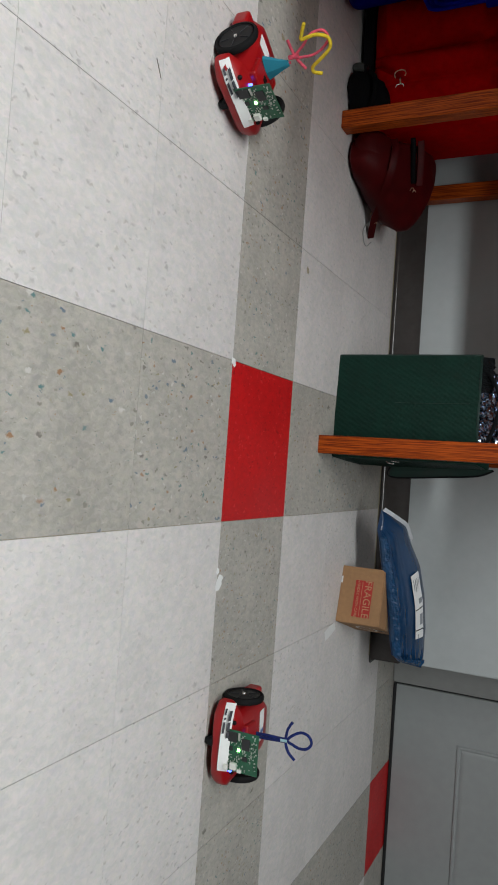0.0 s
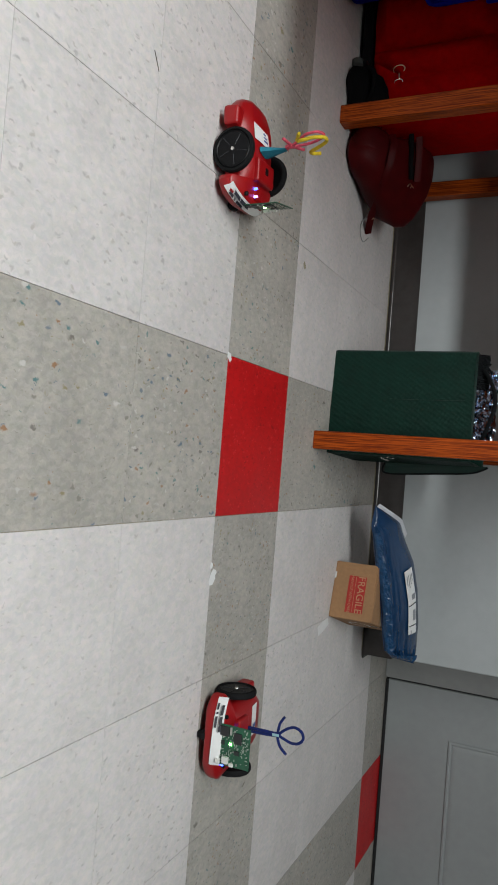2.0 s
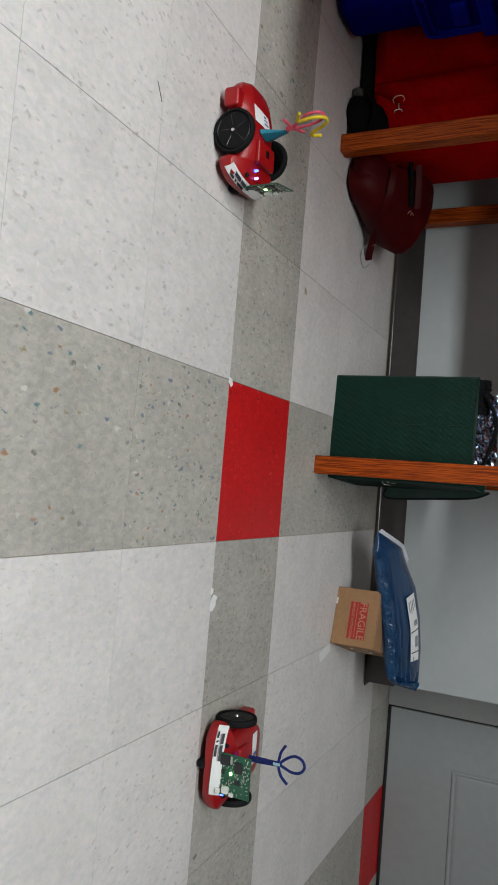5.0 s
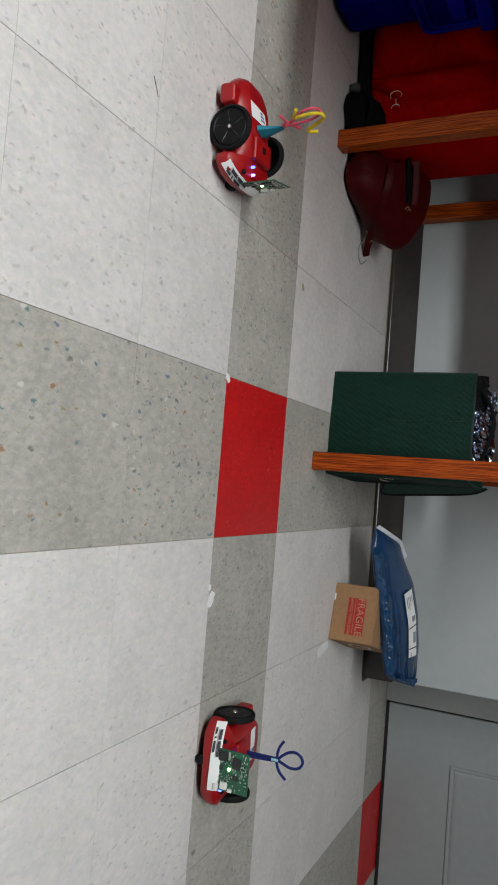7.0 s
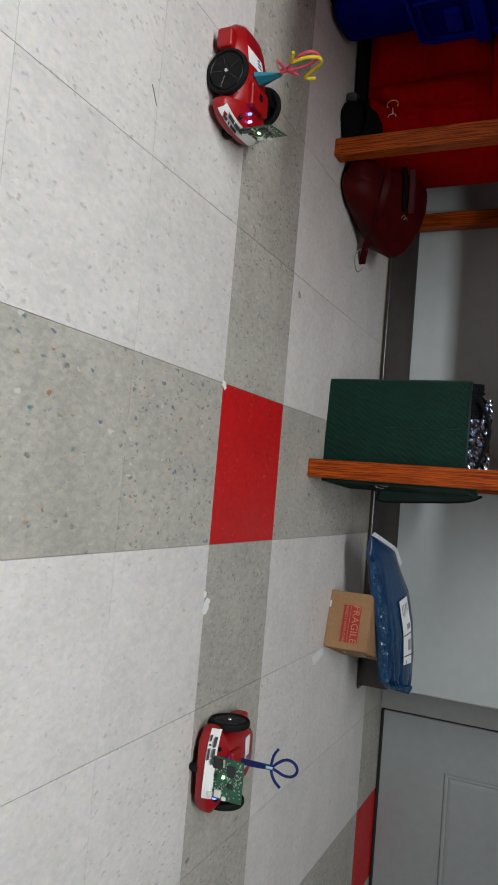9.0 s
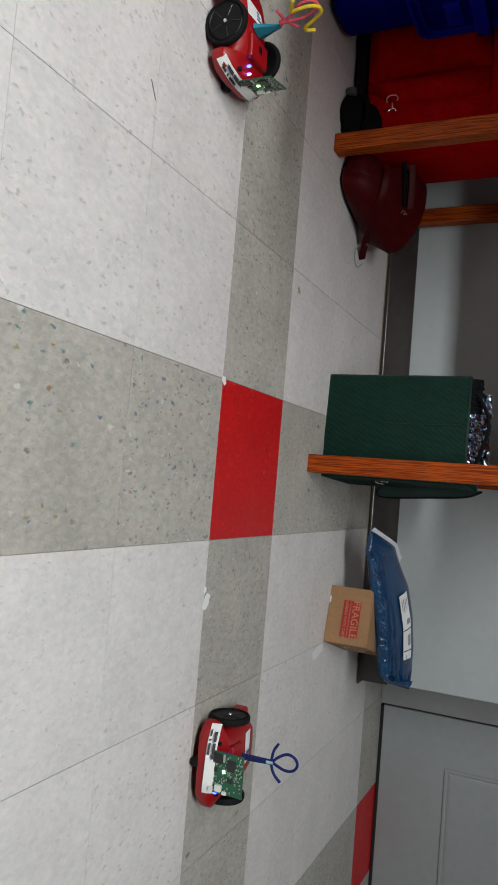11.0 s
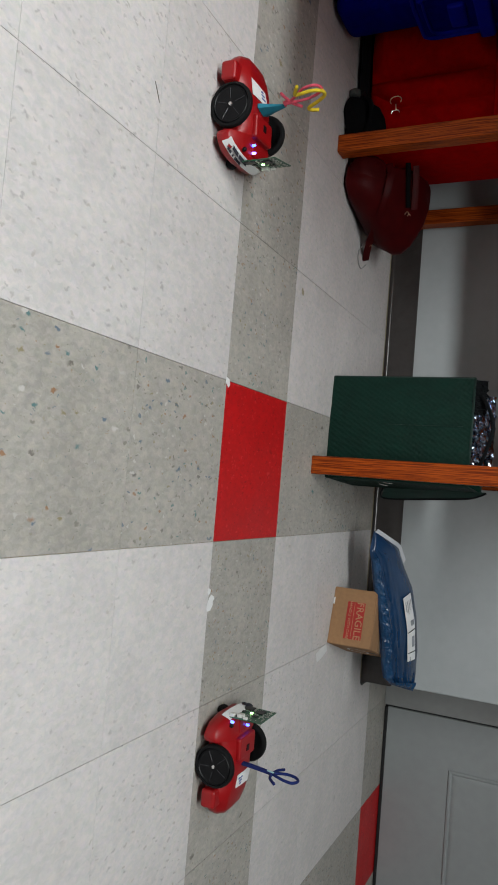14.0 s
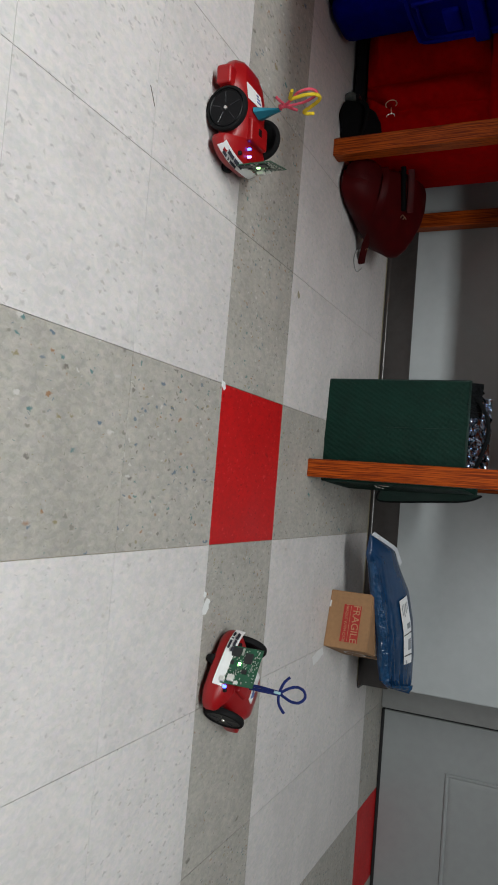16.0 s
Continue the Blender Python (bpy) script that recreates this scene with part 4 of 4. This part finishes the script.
def carton():
    c = tagged(holder("cardboard_box", pose(0.456, 0.770, 0, 0, 0, -16)), "small brown cardboard box with a red fragile label", "box")
    w, d, h = 0.155, 0.205, 0.118
    part("body", box((0, 0, 0), (w, d, h), 0.0025), CARDBOARD, c)
    part("flap", box((0.001, 0.001, h), (w - 0.001, d / 2 - 0.001, h + 0.003), 0.001), CARDBOARD, c)
    part("flap", box((0.001, d / 2 + 0.001, h), (w - 0.001, d - 0.001, h + 0.003), 0.001), CARDBOARD, c)
    part("tape", box((0.004, d / 2 - 0.025, h + 0.003), (w - 0.004, d / 2 + 0.025, h + 0.0035)), TAPE, c, "clear tape over the flaps")
    part("tape_end", box((w, d / 2 - 0.025, h - 0.035), (w + 0.0006, d / 2 + 0.025, h - 0.003)), TAPE, c, "clear tape")
    part("tape_scrap", box((0.03, -0.0007, 0.001), (0.048, 0, 0.005)), PAPER, c, "scrap of white tape")
    # red label on the face, word reading along the box
    lab = part("label", box((0.036, -0.0012, 0.043), (0.136, -0.0002, 0.092), 0.0004, 1), FRAGILE_RED, c, "red fragile label with pale letters")
    for body, size, z in (("FRAGILE", 0.0275, 0.0785), ("HANDLE WITH CARE", 0.0108, 0.0525)):
        me = text_mesh(body, size)
        me.materials.append(PRINT_TAN)
        o = new("lettering", me)
        o.parent = lab
        o.matrix_local = Matrix.Translation((0.086, -0.0016, z)) @ pose(0, 0, 0, 90, 0, 0)
    part("line", box((0.039, -0.0018, 0.0625), (0.133, -0.0011, 0.0635)), PRINT_TAN, lab)
    oval = []
    for r in (1.0, 0.86):
        oval.append([(w + 0.0007, 0.105 + 0.048 * r * math.cos(a), 0.062 + 0.030 * r * math.sin(a)) for a in (2 * math.pi * k / 36 for k in range(36))])
    bm = loft(oval, cap=False)
    part("printed_oval", bm, PAPER, c, "pale oval mark printed on the side")


carton()


def mailer():
    """A filled film bag lying on the carton and against the wall."""
    ml = tagged(holder("mailing_bag", pose(0, 0, 0)), "creased blue plastic mailing bag leaning on the box and wall", "mailing bag")
    spine = MAILER_SPINE

    def at(i, j, lift, n=40, m=16, rough=1.0):
        t, s = i / n * (len(spine) - 1), j / m
        k = min(int(t), len(spine) - 2)
        f = t - k
        (xa, ya, za, xb, yb, zb), (xc, yc, zc, xd, yd, zd) = spine[k], spine[k + 1]
        p = Vector((xa, ya, za)).lerp(Vector((xc, yc, zc)), f)
        q = Vector((xb, yb, zb)).lerp(Vector((xd, yd, zd)), f)
        r = p.lerp(q, s)
        u = i / n
        puff = 0.026 * (max(0.0, math.sin(math.pi * s)) ** 0.55) * (max(0.0, math.sin(math.pi * min(1, u * 1.02 + 0.0))) ** 0.4)
        fold = 1 - 2 * abs(noise.noise(Vector((r.x * 6 + s * 1.2, s * 1.6 - r.x * 3, 1.0))))
        fine = 1 - 2 * abs(noise.noise(Vector((r.x * 5, s * 17 + r.x * 4, 4.0))))
        rim = (1 - s) ** 4 + 1.2 * max(0.0, u - 0.8) / 0.2
        cre = rough * (0.0032 * fold + 0.0003 * fine + rim * (0.010 * fine + 0.004 * (1 - 2 * abs(noise.noise(Vector((r.x * 30 + s * 14, s * 3, 9.0))))) + 0.002 * noise.noise(Vector((r.x * 40 + s * 6, s * 14, 7.0)))))
        up = Vector((0.02, -0.55, 0.83))
        return r + up * lift * (puff + cre * min(1, puff * 60))

    bm = bmesh.new()
    n, m = 100, 36
    top = [[bm.verts.new(at(i, j, 1.0, n, m)) for j in range(m + 1)] for i in range(n + 1)]
    bot = [[bm.verts.new(at(i, j, -0.5, n, m) - Vector((0, 0, 0.0015))) for j in range(m + 1)] for i in range(n + 1)]
    for g in (top, bot):
        for a, b in zip(g, g[1:]):
            for j in range(m):
                bm.faces.new((a[j], a[j + 1], b[j + 1], b[j]))
    for j in range(m):
        bm.faces.new((top[0][j], top[0][j + 1], bot[0][j + 1], bot[0][j]))
        bm.faces.new((top[n][j], top[n][j + 1], bot[n][j + 1], bot[n][j]))
    for i in range(n):
        bm.faces.new((top[i][0], top[i + 1][0], bot[i + 1][0], bot[i][0]))
        bm.faces.new((top[i][m], top[i + 1][m], bot[i + 1][m], bot[i][m]))
    bmesh.ops.recalc_face_normals(bm, faces=bm.faces)
    part("film", bm, MAILER, ml, "glossy creased blue film", True)
    up = Vector((0.02, -0.55, 0.83))
    # the folded front rim and the gathered tail, crumpled short and sharp
    def crumple(i, j, amp):
        p = at(i, j, 1.0, 120, 16, 0.6)
        k = 1 - 2 * abs(noise.noise(Vector((p.x * 55 + j * 0.5, j * 0.9 - p.x * 12, 3.0))))
        return p + up * (0.0035 + amp * k) + Vector((0, -0.002, 0))

    part("folded_rim", sheet([[crumple(i, j, 0.0035) for j in (0.0, 0.4, 0.8, 1.2, 1.6, 2.0 + 0.5 * noise.noise(Vector((i * 0.15, 0, 0))))] for i in range(14, 119)], 0.0008), LIT_CRINKLED_FILM, ml, "crinkled shiny folded rim")
    part("gathered_tail", sheet([[crumple(i, j * 0.8, 0.0055) for j in range(3, 20)] for i in range(111, 119)], 0.0008), LIT_CRINKLED_FILM, ml, "crumpled gathered tail")
    part("sealed_edge", sheet([[at(i, 15.2, 1.0) + up * 0.003, at(i, 16, 1.0) + up * 0.003 + Vector((-0.006, 0.006, 0.006))] for i in range(11)], 0.0012), MAILER_EDGE, ml, "white adhesive edge")
    lab = part("shipping_label", sheet([[at(i, j, 1.0, rough=0.4) + up * 0.006 for j in (8.4, 9.4, 10.4, 11.4, 12.4)] for i in range(17, 31)], 0.0006), PAPER, ml, "white shipping label with grey print", True)
    for i0, i1, j0, j1, mt in ((18, 20, 9.6, 9.8, GREY_PRINT), (18, 20.5, 10.4, 10.6, GREY_PRINT), (18, 20, 11.2, 11.4, GREY_PRINT), (18, 19.5, 12, 12.2, GREY_PRINT), (22, 23, 10.8, 12.4, GREY_PRINT), (23.8, 24.0, 9.1, 12.9, INK), (25, 27, 11.0, 12.4, GREY_PRINT), (27.8, 28.0, 9.1, 12.9, INK), (28.8, 30, 10.0, 10.3, GREY_PRINT)):
        part("print", sheet([[at(i, j, 1.0, rough=0.4) + up * 0.0075 for j in (j0 - 0.6, (j0 + j1) / 2 - 0.6, j1 - 0.6)] for i in (i0, (i0 + i1) / 2, i1)], 0.0004), mt, lab)


MAILER_SPINE = [(0.345, 0.743, 0.098, 0.291, 0.754, 0.103), (0.371, 0.752, 0.102, 0.333, 0.852, 0.144), (0.441, 0.768, 0.109, 0.39, 0.887, 0.159), (0.504, 0.788, 0.117, 0.448, 0.929, 0.176), (0.584, 0.81, 0.126, 0.531, 0.958, 0.188), (0.647, 0.821, 0.131, 0.631, 0.973, 0.195), (0.696, 0.835, 0.137, 0.697, 0.974, 0.195), (0.718, 0.864, 0.149, 0.751, 0.969, 0.193)]
mailer()


# ---- scraps and marks on the floor ----
def scrap(name, pts, z, material, label, category):
    bm = bmesh.new()
    vs = [bm.verts.new((x, y, 0.0005)) for x, y in pts]
    f = bm.faces.new(vs)
    if f.normal.z < 0:
        f.normal_flip()
    bmesh.ops.recalc_face_normals(bm, faces=bm.faces)
    ex = bmesh.ops.extrude_face_region(bm, geom=list(bm.faces))
    bmesh.ops.translate(bm, vec=(0, 0, z), verts=[v for v in ex["geom"] if isinstance(v, bmesh.types.BMVert)])
    bmesh.ops.recalc_face_normals(bm, faces=bm.faces)
    return tagged(part(name, bm, material), label, category)


scrap("tape_scrap", [(0.622, 0.642), (0.646, 0.654), (0.640, 0.690), (0.628, 0.733), (0.608, 0.722), (0.612, 0.680)], 0.0004, PAPER, "white tape scrap stuck to the floor beside the box", "tape")
scrap("paper_scrap", [(0.390, -0.004), (0.394, 0.005), (0.400, 0.004), (0.404, -0.003), (0.398, -0.007)], 0.0004, PAPER, "torn white paper crumb stuck to the floor", "paper")
scrap("paper_scrap", [(0.404, 0.008), (0.408, 0.020), (0.413, 0.022), (0.417, 0.017), (0.424, 0.018), (0.434, 0.008), (0.434, -0.004), (0.426, -0.007), (0.416, -0.003), (0.410, 0.001)], 0.0004, PAPER, "torn white paper scrap stuck to the floor", "paper")
scrap("paper_scrap", [(-0.006, -0.004), (-0.003, 0.009), (0.008, 0.013), (0.013, 0.006), (0.008, 0.0), (0.004, -0.006)], 0.0004, PAPER, "small torn white paper scrap at a tile corner", "paper")
scrap("gum_mark", [(-0.274, 0.345), (-0.268, 0.353), (-0.261, 0.356), (-0.256, 0.350), (-0.259, 0.342), (-0.267, 0.339)], 0.0003, STAIN, "flattened olive gum mark on a white tile", "mark")
scrap("grass_blade", [(-0.408, -0.3255), (-0.396, -0.3178), (-0.383, -0.3095), (-0.3833, -0.3082), (-0.3965, -0.3163), (-0.4084, -0.3245)], 0.0006, DIRT, "dry grass blade lying on the floor", "litter")


# ---- floor, laid tile by tile ----
def tile_mesh(name, material):
    g, hgt, bv = T / 2 - 0.00048, 0.003, 0.0001
    bm = bmesh.new()
    loft([[(-g, -g, -hgt), (g, -g, -hgt), (g, g, -hgt), (-g, g, -hgt)], [(-g, -g, -bv), (g, -g, -bv), (g, g, -bv), (-g, g, -bv)], [(-g + bv, -g + bv, 0), (g - bv, -g + bv, 0), (g - bv, g - bv, 0), (-g + bv, g - bv, 0)]], bm)
    me = bpy.data.meshes.new(name)
    bm.to_mesh(me)
    bm.free()
    me.materials.append(material)
    return me


def lay_floor():
    fl = structure("floor", box((-4.7, -5.7, -0.2), (4.7, 1.9, -0.0028)), SUBFLOOR, "speckled vinyl tile floor, white with grey bands and red squares", "floor")
    meshes = {k: tile_mesh("tile_" + k, m) for k, m in (("white", WHITE_TILE), ("grey", GREY_TILE), ("red", RED_TILE))}
    far = {k: [] for k in meshes}
    for i in range(-15, 15):
        for j in range(-18, 5):
            band_x, band_y = i % 4 == 0 and i != -4, j % 4 == 0 and j != -4
            kind = "red" if band_x and band_y else "grey" if band_x or band_y else "white"
            x, y = (i + 0.5) * T, (j + 0.5) * T
            if -8 <= i <= 8 and -6 <= j:
                o = new("tile", meshes[kind])
                o.parent = fl
                o.location = (x, y, 0)
            else:
                far[kind].append((x, y))
    for kind, spots in far.items():
        bm = bmesh.new()
        g = T / 2 - 0.00055
        for x, y in spots:
            bm.faces.new([bm.verts.new((x + a * g, y + b * g, 0)) for a, b in ((-1, -1), (1, -1), (1, 1), (-1, 1))])
        tagged(part("tiles_beyond", bm, {"white": WHITE_TILE, "grey": GREY_TILE, "red": RED_TILE}[kind], fl), kind="stuff")


lay_floor()


# ---- what moves ----
ROBOT_PINK = [(0, -0.496, -0.084, -27), (0.1, -0.494, -0.081, -26), (0.2, -0.494, -0.078, -19), (0.3, -0.494, -0.079, -9), (0.4, -0.491, -0.080, -3), (0.5, -0.491, -0.079, 1.5), (0.6, -0.491, -0.079, 2.4), (0.85, -0.490, -0.078, 2.4),
              (1.0, -0.477, -0.073, 2.4), (1.5, -0.395, -0.057, 2.7), (1.9, -0.342, -0.046, 2.8), (2.0, -0.342, -0.046, 2.8), (2.1, -0.350, -0.047, 2.8), (2.5, -0.418, -0.061, 2.8), (3.0, -0.508, -0.082, 2.8), (3.12, -0.519, -0.084, 2.8), (3.2, -0.520, -0.085, 2.8), (3.5, -0.488, -0.078, 3.0),
              (4.0, -0.409, -0.059, 3.2), (4.2, -0.378, -0.053, 3.3), (4.5, -0.345, -0.048, 3.4), (5.0, -0.418, -0.065, 3.4), (5.85, -0.568, -0.100, 3.4), (5.95, -0.572, -0.101, 3.4), (6.3, -0.528, -0.091, 3.4), (6.5, -0.495, -0.083, 3.5), (7.0, -0.416, -0.066, 3.8), (7.15, -0.398, -0.062, 3.9), (7.25, -0.400, -0.062, 3.9),
              (7.5, -0.437, -0.072, 3.9), (8.0, -0.525, -0.093, 3.9), (8.4, -0.589, -0.106, 3.9), (8.5, -0.592, -0.107, 3.9), (9.0, -0.518, -0.089, 3.8), (9.2, -0.493, -0.083, 3.8), (9.8, -0.395, -0.064, 3.8), (9.95, -0.393, -0.064, 3.8), (11.0, -0.588, -0.103, 3.9), (11.15, -0.599, -0.105, 3.9), (11.3, -0.586, -0.100, 3.9),
              (11.5, -0.553, -0.093, 4.0), (12.0, -0.472, -0.076, 4.1), (12.15, -0.462, -0.074, 4.2), (16.0, -0.462, -0.074, 4.2)]
ROBOT_NAVY = [(0, 0.713, 0.074, -89), (12.05, 0.713, 0.074, -89), (12.2, 0.712, 0.074, -94), (12.5, 0.709, 0.074, -112.5), (12.8, 0.708, 0.076, -132), (13.0, 0.708, 0.077, -145.5), (13.2, 0.709, 0.076, -160), (13.4, 0.709, 0.076, -173), (13.55, 0.709, 0.077, -178), (13.9, 0.709, 0.078, -178),
              (14.0, 0.706, 0.078, -178), (14.2, 0.681, 0.080, -178), (14.5, 0.635, 0.085, -178), (14.9, 0.573, 0.090, -178), (15.0, 0.562, 0.090, -178), (15.1, 0.558, 0.090, -178), (15.3, 0.558, 0.089, -171), (15.5, 0.561, 0.088, -157), (15.8, 0.564, 0.087, -138), (16.0, 0.566, 0.087, -125.5)]


def motions():
    for thing, rows in ((robot_pink, ROBOT_PINK), (robot_navy, ROBOT_NAVY)):
        walk(thing, [(t, pose(x, y, 0, 0, 0, a)) for t, x, y, a in rows])
        # wheels roll with the way gone and the turn
        spin = {1: 0.0, -1: 0.0}
        wheels = [c for c in thing.children if c.name.startswith("wheel")]
        keys = {w: [] for w in wheels}
        for k, (t, x, y, a) in enumerate(rows):
            if k:
                t0, x0, y0, a0 = rows[k - 1]
                h = radians((a + a0) / 2)
                ahead = (x - x0) * math.cos(h) + (y - y0) * math.sin(h)
                for s in spin:
                    full = math.degrees((ahead - s * 0.072 * radians(a - a0)) / 0.039)
                    n = max(1, int(abs(full) / 70) + 1)
                    for w in wheels:
                        if (1 if w.data.vertices[0].co.y > 0 else -1) == s:
                            for q in range(1, n):
                                keys[w].append((t0 + (t - t0) * q / n, pose(0, 0, 0.039, 0, spin[s] + full * q / n, 0)))
                    spin[s] += full
            for w in wheels:
                keys[w].append((t, pose(0, 0, 0.039, 0, spin[1 if w.data.vertices[0].co.y > 0 else -1], 0)))
        for w in wheels:
            walk(w, keys[w])


motions()
